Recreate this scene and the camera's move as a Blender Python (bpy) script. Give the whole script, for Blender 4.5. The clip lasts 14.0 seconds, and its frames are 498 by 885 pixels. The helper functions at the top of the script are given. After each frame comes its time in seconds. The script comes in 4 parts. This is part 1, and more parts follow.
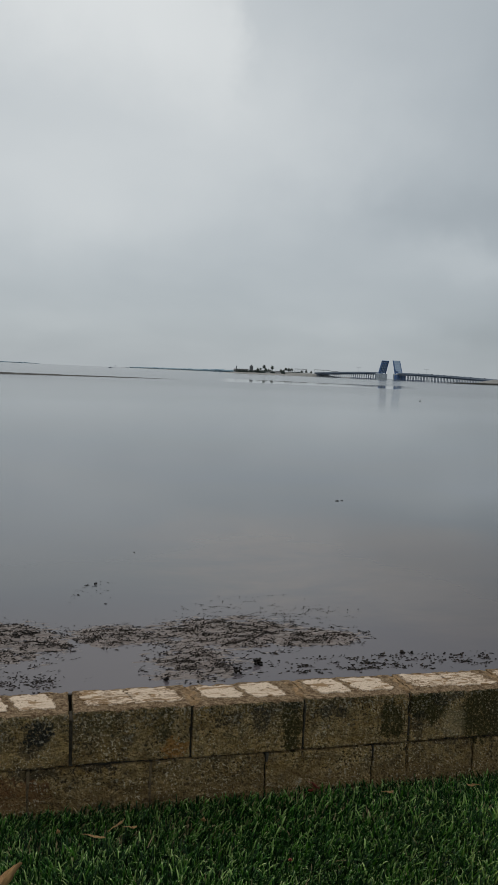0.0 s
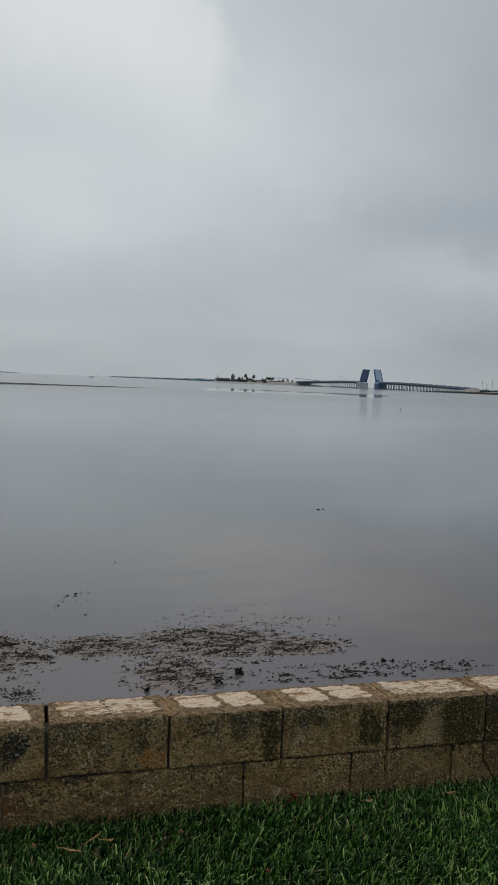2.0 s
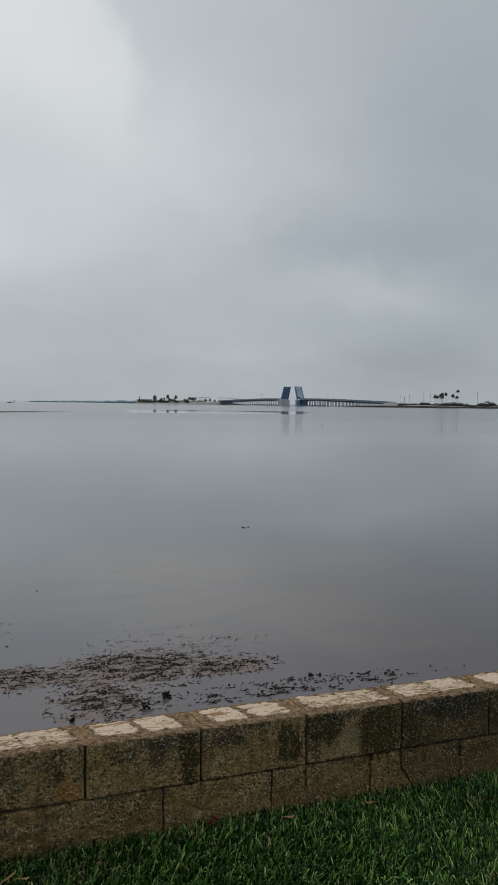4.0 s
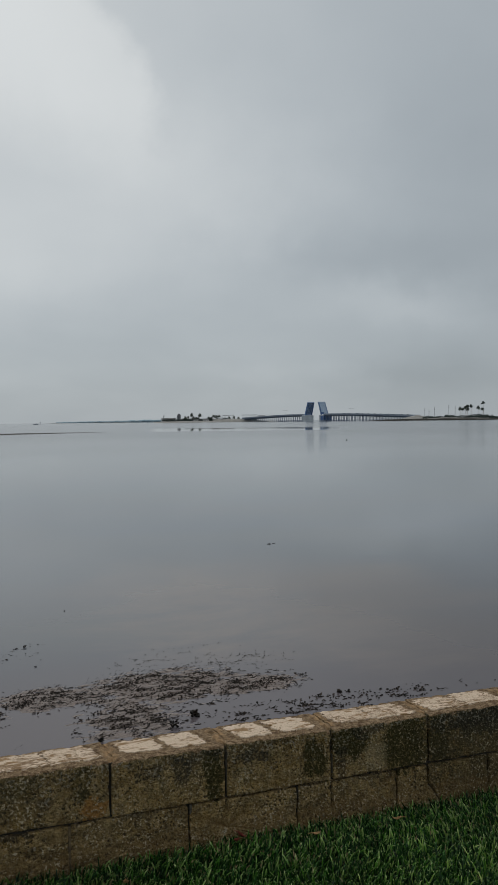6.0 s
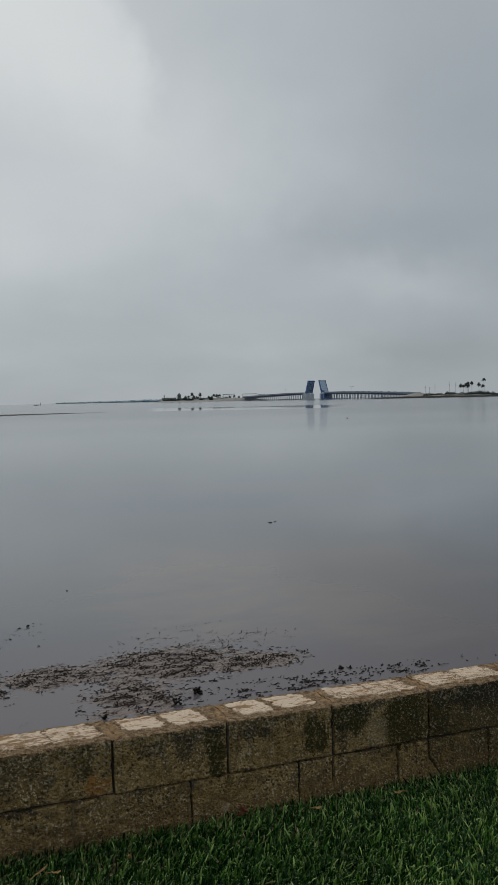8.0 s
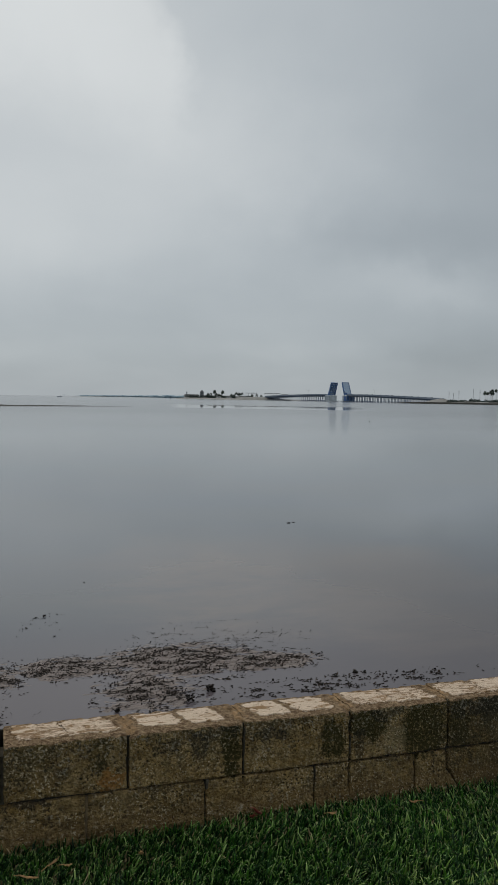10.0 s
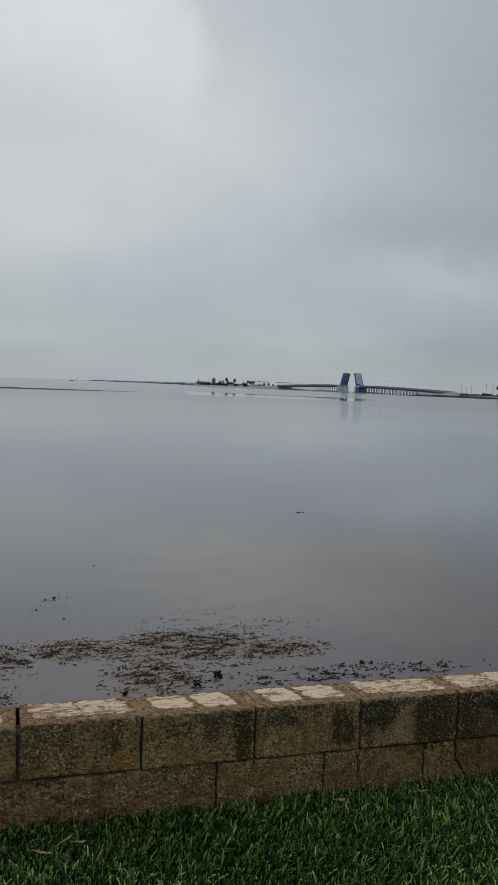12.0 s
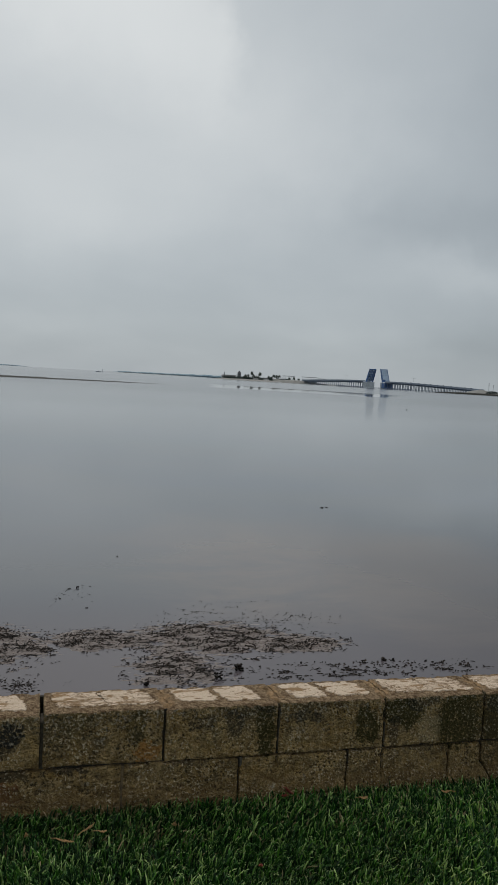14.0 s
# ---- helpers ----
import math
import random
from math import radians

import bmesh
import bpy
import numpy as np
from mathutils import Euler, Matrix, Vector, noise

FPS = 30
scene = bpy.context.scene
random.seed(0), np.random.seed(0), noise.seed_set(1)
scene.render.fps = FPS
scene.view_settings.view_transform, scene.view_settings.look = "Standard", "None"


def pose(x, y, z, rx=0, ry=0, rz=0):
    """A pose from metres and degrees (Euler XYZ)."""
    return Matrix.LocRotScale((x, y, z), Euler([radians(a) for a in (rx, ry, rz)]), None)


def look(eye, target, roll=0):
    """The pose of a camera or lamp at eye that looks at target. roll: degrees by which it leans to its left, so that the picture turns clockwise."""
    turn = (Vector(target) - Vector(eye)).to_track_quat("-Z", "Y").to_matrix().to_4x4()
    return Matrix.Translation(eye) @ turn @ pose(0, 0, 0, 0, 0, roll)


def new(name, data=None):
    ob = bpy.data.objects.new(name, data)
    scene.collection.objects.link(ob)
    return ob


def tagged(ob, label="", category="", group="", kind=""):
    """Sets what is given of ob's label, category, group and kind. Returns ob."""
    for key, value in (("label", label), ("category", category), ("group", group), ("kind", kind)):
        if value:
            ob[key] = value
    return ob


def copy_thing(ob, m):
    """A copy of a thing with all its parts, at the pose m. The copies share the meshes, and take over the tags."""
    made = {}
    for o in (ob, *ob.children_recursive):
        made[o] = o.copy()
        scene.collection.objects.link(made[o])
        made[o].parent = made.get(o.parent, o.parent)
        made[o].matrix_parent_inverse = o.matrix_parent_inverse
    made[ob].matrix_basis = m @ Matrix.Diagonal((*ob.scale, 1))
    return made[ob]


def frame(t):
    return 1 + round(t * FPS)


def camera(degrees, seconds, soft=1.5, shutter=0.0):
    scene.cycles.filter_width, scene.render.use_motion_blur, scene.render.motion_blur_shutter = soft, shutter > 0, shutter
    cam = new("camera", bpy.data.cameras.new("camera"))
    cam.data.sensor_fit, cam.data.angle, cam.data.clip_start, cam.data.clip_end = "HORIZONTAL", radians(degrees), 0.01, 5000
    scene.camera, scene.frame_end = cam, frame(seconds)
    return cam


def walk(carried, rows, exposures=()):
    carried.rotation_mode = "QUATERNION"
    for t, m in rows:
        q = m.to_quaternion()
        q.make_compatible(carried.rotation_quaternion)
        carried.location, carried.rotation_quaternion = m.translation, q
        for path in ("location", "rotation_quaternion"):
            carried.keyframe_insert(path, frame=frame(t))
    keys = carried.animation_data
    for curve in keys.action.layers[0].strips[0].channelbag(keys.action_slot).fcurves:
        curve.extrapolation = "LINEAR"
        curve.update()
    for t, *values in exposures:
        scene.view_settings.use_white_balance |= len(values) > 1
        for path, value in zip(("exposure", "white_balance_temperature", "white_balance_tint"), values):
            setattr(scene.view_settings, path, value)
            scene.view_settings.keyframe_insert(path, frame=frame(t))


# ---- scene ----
cam = camera(34.2, 14.0, soft=1.1)
PATH = [
    (0, (-0.905, -2.643, 1.436), (-0.424, -0.709, 1.263), 2.5),
    (0.5, (-0.905, -2.648, 1.435), (-0.424, -0.715, 1.26), 2.4),
    (1, (-0.895, -2.646, 1.434), (-0.397, -0.717, 1.255), 1.6),
    (1.5, (-0.896, -2.656, 1.439), (-0.367, -0.735, 1.263), 1.6),
    (2, (-0.888, -2.642, 1.433), (-0.364, -0.718, 1.284), 2.4),
    (2.5, (-0.864, -2.64, 1.435), (-0.264, -0.737, 1.295), 3.5),
    (2.7, (-0.871, -2.656, 1.441), (-0.289, -0.751, 1.259), 2.8),
    (4.8, (-0.819, -2.671, 1.432), (-0.068, -0.819, 1.377), -0.2),
    (5, (-0.822, -2.674, 1.432), (-0.103, -0.809, 1.371), -0.1),
    (5.5, (-0.823, -2.682, 1.432), (-0.131, -0.807, 1.352), -0.2),
    (6, (-0.818, -2.69, 1.43), (-0.173, -0.798, 1.375), -0.7),
    (6.5, (-0.815, -2.693, 1.428), (-0.149, -0.808, 1.39), -0.7),
    (7, (-0.817, -2.698, 1.429), (-0.145, -0.816, 1.353), -0.7),
    (7.5, (-0.812, -2.683, 1.427), (-0.153, -0.797, 1.338), -1.0),
    (8, (-0.808, -2.679, 1.426), (-0.166, -0.788, 1.319), -1.2),
    (8.5, (-0.807, -2.665, 1.422), (-0.181, -0.769, 1.31), -1.0),
    (11, (-0.844, -2.646, 1.424), (-0.261, -0.737, 1.296), 1.9),
    (11.5, (-0.853, -2.649, 1.425), (-0.271, -0.741, 1.28), 2.0),
    (12, (-0.861, -2.659, 1.424), (-0.292, -0.747, 1.286), 2.4),
    (12.5, (-0.86, -2.658, 1.424), (-0.295, -0.744, 1.281), 2.4),
    (13, (-0.871, -2.656, 1.425), (-0.34, -0.732, 1.301), 3.0),
    (13.5, (-0.875, -2.65, 1.425), (-0.351, -0.726, 1.274), 3.4),
    (14, (-0.87, -2.634, 1.419), (-0.358, -0.707, 1.263), 3.4),
]
walk(cam, [(t, look(eye, target, roll)) for t, eye, target, roll in PATH],
     [(0, -0.02), (2.7, -0.03), (5, -0.03), (6, -0.09), (7.5, -0.12), (8.6, -0.13), (11, -0.06), (14, -0.05)])

WATER = -2.0
# ---- world, sun, exposure ----
SUN_AZ, SUN_EL = 4.0, 52.0      # degrees right of +y, degrees up
sun_dir = Vector((math.sin(radians(SUN_AZ)) * math.cos(radians(SUN_EL)), math.cos(radians(SUN_AZ)) * math.cos(radians(SUN_EL)), math.sin(radians(SUN_EL))))
scene.view_settings.exposure = 0.0
SKY_LOW, SKY_MID, SKY_TOP = 0.435, 0.515, 0.58
# thin and thick places of the cloud sheet: azimuth, elevation, half spans of both, gain
CLOUDS = ((-1.0, 25.0, 15.0, 13.0, 0.135), (-2.0, 11.0, 9.0, 4.2, 0.085), (11.5, 16.0, 8.0, 5.0, 0.065), (37.0, 17.0, 13.0, 13.0, -0.100), (29.3, 7.9, 5.0, 1.3, 0.066),
          (20.0, 3.4, 5.0, 0.8, 0.032), (31.5, 3.4, 6.5, 2.0, -0.062), (10.0, 10.5, 9.0, 4.0, 0.030), (27.0, 11.0, 9.0, 2.2, -0.040), (2.0, 3.0, 9.0, 1.2, 0.018), (18.5, 16.5, 7.0, 5.5, 0.050))

world = bpy.data.worlds.new("overcast")
scene.world = world
world.use_nodes = True


class Tree:
    """A thin wrapper for building node trees."""
    def __init__(self, tree):
        self.t = tree
        tree.nodes.clear()

    def n(self, kind, _inputs=None, **props):
        node = self.t.nodes.new(kind)
        for k, v in props.items():
            setattr(node, k, v)
        for k, v in (_inputs or {}).items():
            if isinstance(v, bpy.types.NodeSocket):
                self.t.links.new(v, node.inputs[k])
            else:
                node.inputs[k].default_value = v
        return node

    def math(self, op, a, b=0.0, c=0.0, clamp=False):
        node = self.n("ShaderNodeMath", {0: a, 1: b, 2: c}, operation=op, use_clamp=clamp)
        return node.outputs[0]

    def vmath(self, op, a, b=(0, 0, 0)):
        node = self.n("ShaderNodeVectorMath", {0: a, 1: b}, operation=op)
        return node.outputs["Value"] if op in ("DOT_PRODUCT", "LENGTH", "DISTANCE") else node.outputs[0]

    def noise(self, vec, scale, detail=4.0, rough=0.55, dist=0.0):
        return self.n("ShaderNodeTexNoise", {"Vector": vec, "Scale": scale, "Detail": detail, "Roughness": rough, "Distortion": dist}).outputs["Fac"]

    def ramp(self, fac, a, b, lo=0.0, hi=1.0, smooth=True):
        node = self.n("ShaderNodeMapRange", {"Value": fac, "From Min": a, "From Max": b, "To Min": lo, "To Max": hi})
        node.interpolation_type = "SMOOTHSTEP" if smooth else "LINEAR"
        return node.outputs[0]

    def mix(self, fac, a, b, blend="MIX"):
        node = self.n("ShaderNodeMix", data_type="RGBA", blend_type=blend)
        for sock, v in ((node.inputs[0], fac), (node.inputs[6], a), (node.inputs[7], b)):
            if isinstance(v, bpy.types.NodeSocket):
                self.t.links.new(v, sock)
            else:
                sock.default_value = v if not isinstance(v, tuple) or len(v) == 4 else (*v, 1.0)
        return node.outputs[2]


w = Tree(world.node_tree)
gen = w.n("ShaderNodeTexCoord").outputs["Generated"]
d = w.vmath("NORMALIZE", gen)
sep = w.n("ShaderNodeSeparateXYZ", {0: d})
up = w.math("ABSOLUTE", sep.outputs[2])
flat = w.n("ShaderNodeCombineXYZ", {0: w.math("DIVIDE", sep.outputs[0], w.math("ADD", up, 0.34)), 1: w.math("DIVIDE", sep.outputs[1], w.math("ADD", up, 0.34)), 2: 0.0}).outputs[0]
big = w.noise(flat, 1.5, 3.0, 0.5, 0.3)
fine = w.noise(flat, 4.2, 3.0, 0.45, 0.2)
warp = w.n("ShaderNodeSeparateXYZ", {0: w.n("ShaderNodeTexNoise", {"Vector": d, "Scale": 6.0, "Detail": 5.0, "Roughness": 0.58}).outputs["Color"]})
azimuth = w.math("MULTIPLY", w.math("ARCTAN2", sep.outputs[0], sep.outputs[1]), 180 / math.pi)
height = w.math("MULTIPLY", w.math("ARCSINE", up), 180 / math.pi)
azimuth = w.math("ADD", azimuth, w.math("MULTIPLY", w.math("SUBTRACT", warp.outputs[0], 0.5), 9.0))
height = w.math("ADD", height, w.math("MULTIPLY", w.math("SUBTRACT", warp.outputs[1], 0.5), w.ramp(up, 0.0, 0.25, 1.2, 8.0)))
level = w.math("ADD", w.ramp(big, 0.3, 0.7, -0.016, 0.016), w.ramp(fine, 0.3, 0.7, -0.007, 0.007))
for az, el, wide_az, wide_el, gain in CLOUDS:
    a = w.math("POWER", w.math("ABSOLUTE", w.math("DIVIDE", w.math("SUBTRACT", azimuth, az), wide_az)), 2.0)
    e = w.math("POWER", w.math("ABSOLUTE", w.math("DIVIDE", w.math("SUBTRACT", height, el), wide_el)), 2.0)
    level = w.math("ADD", level, w.math("MULTIPLY", w.math("EXPONENT", w.math("MULTIPLY", w.math("ADD", a, e), -1.0)), gain))
# the brightest break in the sheet ends in a crisp billowed edge
billow = w.math("ADD", azimuth, w.math("MULTIPLY", w.math("SUBTRACT", w.noise(d, 13.0, 4.0, 0.55), 0.5), 5.0))
edge = w.math("MULTIPLY", w.ramp(w.math("ADD", billow, w.math("MULTIPLY", w.math("POWER", w.math("MAXIMUM", w.math("SUBTRACT", height, 20.0), 0.0), 2.0), 0.06)), 12.8, 9.8), w.ramp(w.math("ADD", height, w.math("MULTIPLY", billow, 0.25)), 17.0, 24.5))
level = w.math("ADD", level, w.math("MULTIPLY", edge, w.ramp(azimuth, -25.0, 8.0, 0.02, 0.10)))
level = w.math("ADD", level, w.ramp(sep.outputs[2], 0.0, 0.34, SKY_LOW, SKY_MID, smooth=False))
level = w.math("ADD", level, w.ramp(sep.outputs[2], 0.42, 0.80, 0.0, SKY_TOP - SKY_MID))
tone = w.mix(w.ramp(level, 0.3, 0.78), (0.889, 1.0, 1.081), (0.965, 1.0, 1.003))
cloud = w.mix(1.0, tone, w.n("ShaderNodeCombineXYZ", {0: level, 1: level, 2: level}).outputs[0], "MULTIPLY")
nishita = w.n("ShaderNodeTexSky", sky_type="NISHITA", sun_disc=False, sun_elevation=radians(SUN_EL), sun_rotation=radians(SUN_AZ))
clear = w.n("ShaderNodeBackground", {"Color": nishita.outputs[0], "Strength": 0.1})
sheet = w.n("ShaderNodeBackground", {"Color": cloud, "Strength": 1.0})
both = w.n("ShaderNodeMixShader", {0: 0.96, 1: clear.outputs[0], 2: sheet.outputs[0]})
w.n("ShaderNodeOutputWorld", {0: both.outputs[0]})

sun = new("sun", bpy.data.lights.new("sun", "SUN"))
sun.data.energy, sun.data.angle, sun.data.color = 0.75, radians(30), (1.0, 0.95, 0.88)
sun.matrix_world = look((0, 40, 60), Vector((0, 40, 60)) - sun_dir)


# ---- materials ----
def material(name):
    m = bpy.data.materials.new(name)
    m.use_nodes = True
    return m, Tree(m.node_tree)


def finish(t, colour, rough=0.8, normal=None, metallic=0.0, ior=1.5, spec=0.5):
    ins = {"Base Color": colour if isinstance(colour, bpy.types.NodeSocket) else (*colour, 1.0), "Roughness": rough, "Metallic": metallic, "IOR": ior, "Specular IOR Level": spec}
    if normal is not None:
        ins["Normal"] = normal
    b = t.n("ShaderNodeBsdfPrincipled", ins)
    t.n("ShaderNodeOutputMaterial", {0: b.outputs[0]})


def bump(t, height, strength=0.5, distance=0.01):
    return t.n("ShaderNodeBump", {"Height": height, "Strength": strength, "Distance": distance}).outputs[0]


def simple(name, colour, rough=0.7, metallic=0.0, scale=3.0, vary=0.25, per_object=0.0):
    """A painted or weathered surface with variation at two scales."""
    m, t = material(name)
    pos = t.n("ShaderNodeNewGeometry").outputs["Position"]
    v = t.math("ADD", t.math("MULTIPLY", t.noise(pos, scale), 0.6), t.math("MULTIPLY", t.noise(pos, scale * 9), 0.4))
    k = t.ramp(v, 0.3, 0.7, 1 - vary, 1 + vary)
    if per_object:
        r = t.n("ShaderNodeObjectInfo").outputs["Random"]
        k = t.math("MULTIPLY", k, t.ramp(r, 0, 1, 1 - per_object, 1 + per_object, smooth=False))
    col = t.mix(1.0, (*colour, 1.0), t.n("ShaderNodeCombineXYZ", {0: k, 1: k, 2: k}).outputs[0], "MULTIPLY")
    finish(t, col, rough, bump(t, v, 0.3, 0.02), metallic)
    return m


def island_mix(name, colours, rough=0.6, spread=0.0, spec=0.5, sunny=None):
    """Loose pieces: each mesh island takes a colour between those given; sunny is an x, y, reach of a yellower patch
    with sunlit brightness put into its colour.
    """
    m, t = material(name)
    g = t.n("ShaderNodeNewGeometry")
    r = t.n("ShaderNodeValToRGB", {0: g.outputs["Random Per Island"]})
    el = r.color_ramp.elements
    for i, (p, c) in enumerate(colours):
        e = el[i] if i < 2 else el.new(p)
        e.position, e.color = p, (*c, 1.0)
    col = r.outputs[0]
    if spread:
        k = t.ramp(t.noise(g.outputs["Position"], spread, 3.0), 0.3, 0.7, 0.72, 1.3)
        col = t.mix(1.0, col, t.n("ShaderNodeCombineXYZ", {0: k, 1: k, 2: k}).outputs[0], "MULTIPLY")
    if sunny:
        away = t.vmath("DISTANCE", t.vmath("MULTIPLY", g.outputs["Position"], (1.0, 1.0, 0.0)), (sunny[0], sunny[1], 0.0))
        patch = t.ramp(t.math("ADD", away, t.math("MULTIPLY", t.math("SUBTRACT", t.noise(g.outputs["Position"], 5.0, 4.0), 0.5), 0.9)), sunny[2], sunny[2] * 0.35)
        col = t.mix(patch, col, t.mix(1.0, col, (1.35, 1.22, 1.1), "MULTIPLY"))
    finish(t, col, rough, spec=spec)
    return m


def block_material():
    m, t = material("weathered_block")
    g = t.n("ShaderNodeNewGeometry")
    pos = g.outputs["Position"]
    info = t.n("ShaderNodeObjectInfo").outputs["Random"]
    big = t.noise(pos, 6.0, 4.0, 0.6)
    mid = t.noise(pos, 34.0, 4.0, 0.65)
    grit = t.noise(pos, 112.0, 3.0, 0.6)
    lump = t.noise(pos, 70.0, 3.0, 0.65)
    vor = t.n("ShaderNodeTexVoronoi", {"Vector": pos, "Scale": 130.0}).outputs["Distance"]
    col = t.mix(t.ramp(big, 0.35, 0.65), (0.20, 0.122, 0.038), (0.31, 0.208, 0.084))
    col = t.mix(t.ramp(mid, 0.35, 0.72), col, (0.30, 0.212, 0.10))
    k = t.math("MULTIPLY", t.ramp(info, 0, 1, 0.80, 1.05, smooth=False), t.ramp(t.noise(pos, 21.0, 5.0, 0.75, 0.3), 0.32, 0.68, 0.56, 1.44))
    col = t.mix(1.0, col, t.n("ShaderNodeCombineXYZ", {0: k, 1: k, 2: k}).outputs[0], "MULTIPLY")
    sp = t.n("ShaderNodeSeparateXYZ", {0: pos})
    # pale aggregate grains, and pits with their shade painted into the colour
    col = t.mix(t.math("MULTIPLY", t.ramp(grit, 0.56, 0.62, 0, 0.9), t.ramp(t.noise(pos, 8.0, 4.0, 0.65), 0.39, 0.61, 0.09, 1.0)), col, (0.53, 0.44, 0.305))
    col = t.mix(t.math("MULTIPLY", t.ramp(t.math("ADD", t.math("MULTIPLY", grit, 0.6), t.math("MULTIPLY", lump, 0.4)), 0.485, 0.42, 0, 0.92), t.ramp(t.noise(pos, 11.0, 4.0, 0.65), 0.35, 0.6, 0.25, 1.0)), col, (0.035, 0.026, 0.014))
    # grey lichen film, thickest on the upper course, in patches
    lichen = t.noise(pos, 7.0, 6.0, 0.7, 0.5)
    film = t.math("MULTIPLY", t.ramp(t.math("ADD", lichen, t.ramp(sp.outputs[2], 0.10, 0.30, -0.10, 0.10, smooth=False)), 0.45, 0.62), t.ramp(grit, 0.58, 0.5, 0.0, 1.0))
    col = t.mix(t.math("MULTIPLY", film, 0.5), col, (0.076, 0.066, 0.038))
    pale = t.math("MULTIPLY", t.ramp(t.noise(pos, 80.0, 3.0, 0.65), 0.545, 0.61), t.ramp(t.math("ADD", t.noise(pos, 14.0, 3.0, 0.6), t.ramp(sp.outputs[2], 0.17, 0.285, -0.10, 0.15, smooth=False)), 0.46, 0.6))
    # stains with shapes of their own, and one broad darkening: x, z, half width, half height, tint, strength
    bend = t.n("ShaderNodeTexNoise", {"Vector": pos, "Scale": 15.0, "Detail": 5.0, "Roughness": 0.65}).outputs["Color"]
    moved = t.vmath("ADD", pos, t.vmath("MULTIPLY", t.vmath("SUBTRACT", bend, (0.5, 0.5, 0.5)), (0.07, 0.0, 0.12)))
    sm = t.n("ShaderNodeSeparateXYZ", {0: moved})
    ragged = t.math("MULTIPLY", t.math("SUBTRACT", t.noise(pos, 50.0, 6.0, 0.8), 0.5), 4.2)
    grain = t.math("MULTIPLY", t.ramp(grit, 0.64, 0.55, 0.35, 1.0), t.ramp(lump, 0.36, 0.50, 0.6, 1.0))
    for x, z, rx, rz, tint, amount in STAINS_AND_DARKENING:
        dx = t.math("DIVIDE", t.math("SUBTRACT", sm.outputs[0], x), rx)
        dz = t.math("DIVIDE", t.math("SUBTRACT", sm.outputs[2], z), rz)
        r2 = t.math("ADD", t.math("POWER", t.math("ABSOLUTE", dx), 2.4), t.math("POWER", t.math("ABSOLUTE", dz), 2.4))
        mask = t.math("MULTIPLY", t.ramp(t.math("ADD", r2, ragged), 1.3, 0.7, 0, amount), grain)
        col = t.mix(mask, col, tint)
    col = t.mix(t.math("MULTIPLY", pale, 0.48), col, (0.40, 0.355, 0.275))
    up = t.n("ShaderNodeSeparateXYZ", {0: g.outputs["Normal"]}).outputs[2]
    crust = t.mix(t.ramp(t.noise(pos, 52.0, 6.0, 0.8, 0.4), 0.38, 0.64), (0.10, 0.052, 0.022), (0.39, 0.275, 0.16))
    col = t.mix(t.math("MULTIPLY", t.ramp(t.math("ADD", up, t.math("MULTIPLY", t.math("SUBTRACT", t.noise(pos, 26.0, 5.0, 0.7), 0.5), 2.6)), 0.42, 0.7), t.ramp(sp.outputs[2], 0.255, 0.272)), col, crust)
    h = t.math("ADD", t.math("ADD", t.math("MULTIPLY", lump, 0.8), t.math("MULTIPLY", grit, 0.9)), t.math("MULTIPLY", vor, 0.3))
    finish(t, col, 0.92, bump(t, h, 1.0, 0.016), spec=0.25)
    return m


def patch_material(name, worn_share, veined):
    """White mortar skin; worn_share sets how much brown shows through, veined adds torn streaks."""
    m, t = material(name)
    pos = t.n("ShaderNodeNewGeometry").outputs["Position"]
    st = t.n("ShaderNodeMapping", {"Vector": pos, "Scale": (0.5, 1.6, 1.0), "Rotation": (0, 0, 0.3)}).outputs[0]
    worn = t.noise(st, 20.0, 6.0, 0.72, 0.9)
    info = t.n("ShaderNodeObjectInfo").outputs["Random"]
    grit = t.noise(pos, 210.0, 2.0)
    col = t.mix(t.ramp(grit, 0.35, 0.65), (0.52, 0.395, 0.285), (0.69, 0.55, 0.415))
    col = t.mix(t.ramp(t.noise(pos, 12.0, 4.0, 0.6), 0.42, 0.68, 0.0, 0.5), col, (0.56, 0.44, 0.32))
    bare = t.math("SUBTRACT", worn, t.ramp(info, 0, 1, worn_share, worn_share + 0.06, smooth=False))
    col = t.mix(t.ramp(bare, -0.008, 0.022), col, (0.27, 0.165, 0.08))
    if veined:
        vein = t.math("ABSOLUTE", t.math("SUBTRACT", t.noise(st, 15.0, 6.0, 0.7, 1.3), 0.5))
        gaps = t.ramp(t.noise(pos, 9.0, 2.0), 0.40, 0.56, 0.3, 1.0)
        col = t.mix(t.math("MULTIPLY", t.ramp(vein, 0.044, 0.014, 0.0, 0.95), gaps), col, (0.17, 0.10, 0.045))
    pits = t.noise(pos, 62.0, 3.0, 0.6)
    col = t.mix(t.ramp(pits, 0.60, 0.65, 0, 0.85), col, (0.15, 0.09, 0.045))
    finish(t, col, 0.88, bump(t, t.math("ADD", t.math("MULTIPLY", worn, -1.0), t.math("MULTIPLY", grit, 0.2)), 0.6, 0.006), spec=0.3)
    return m


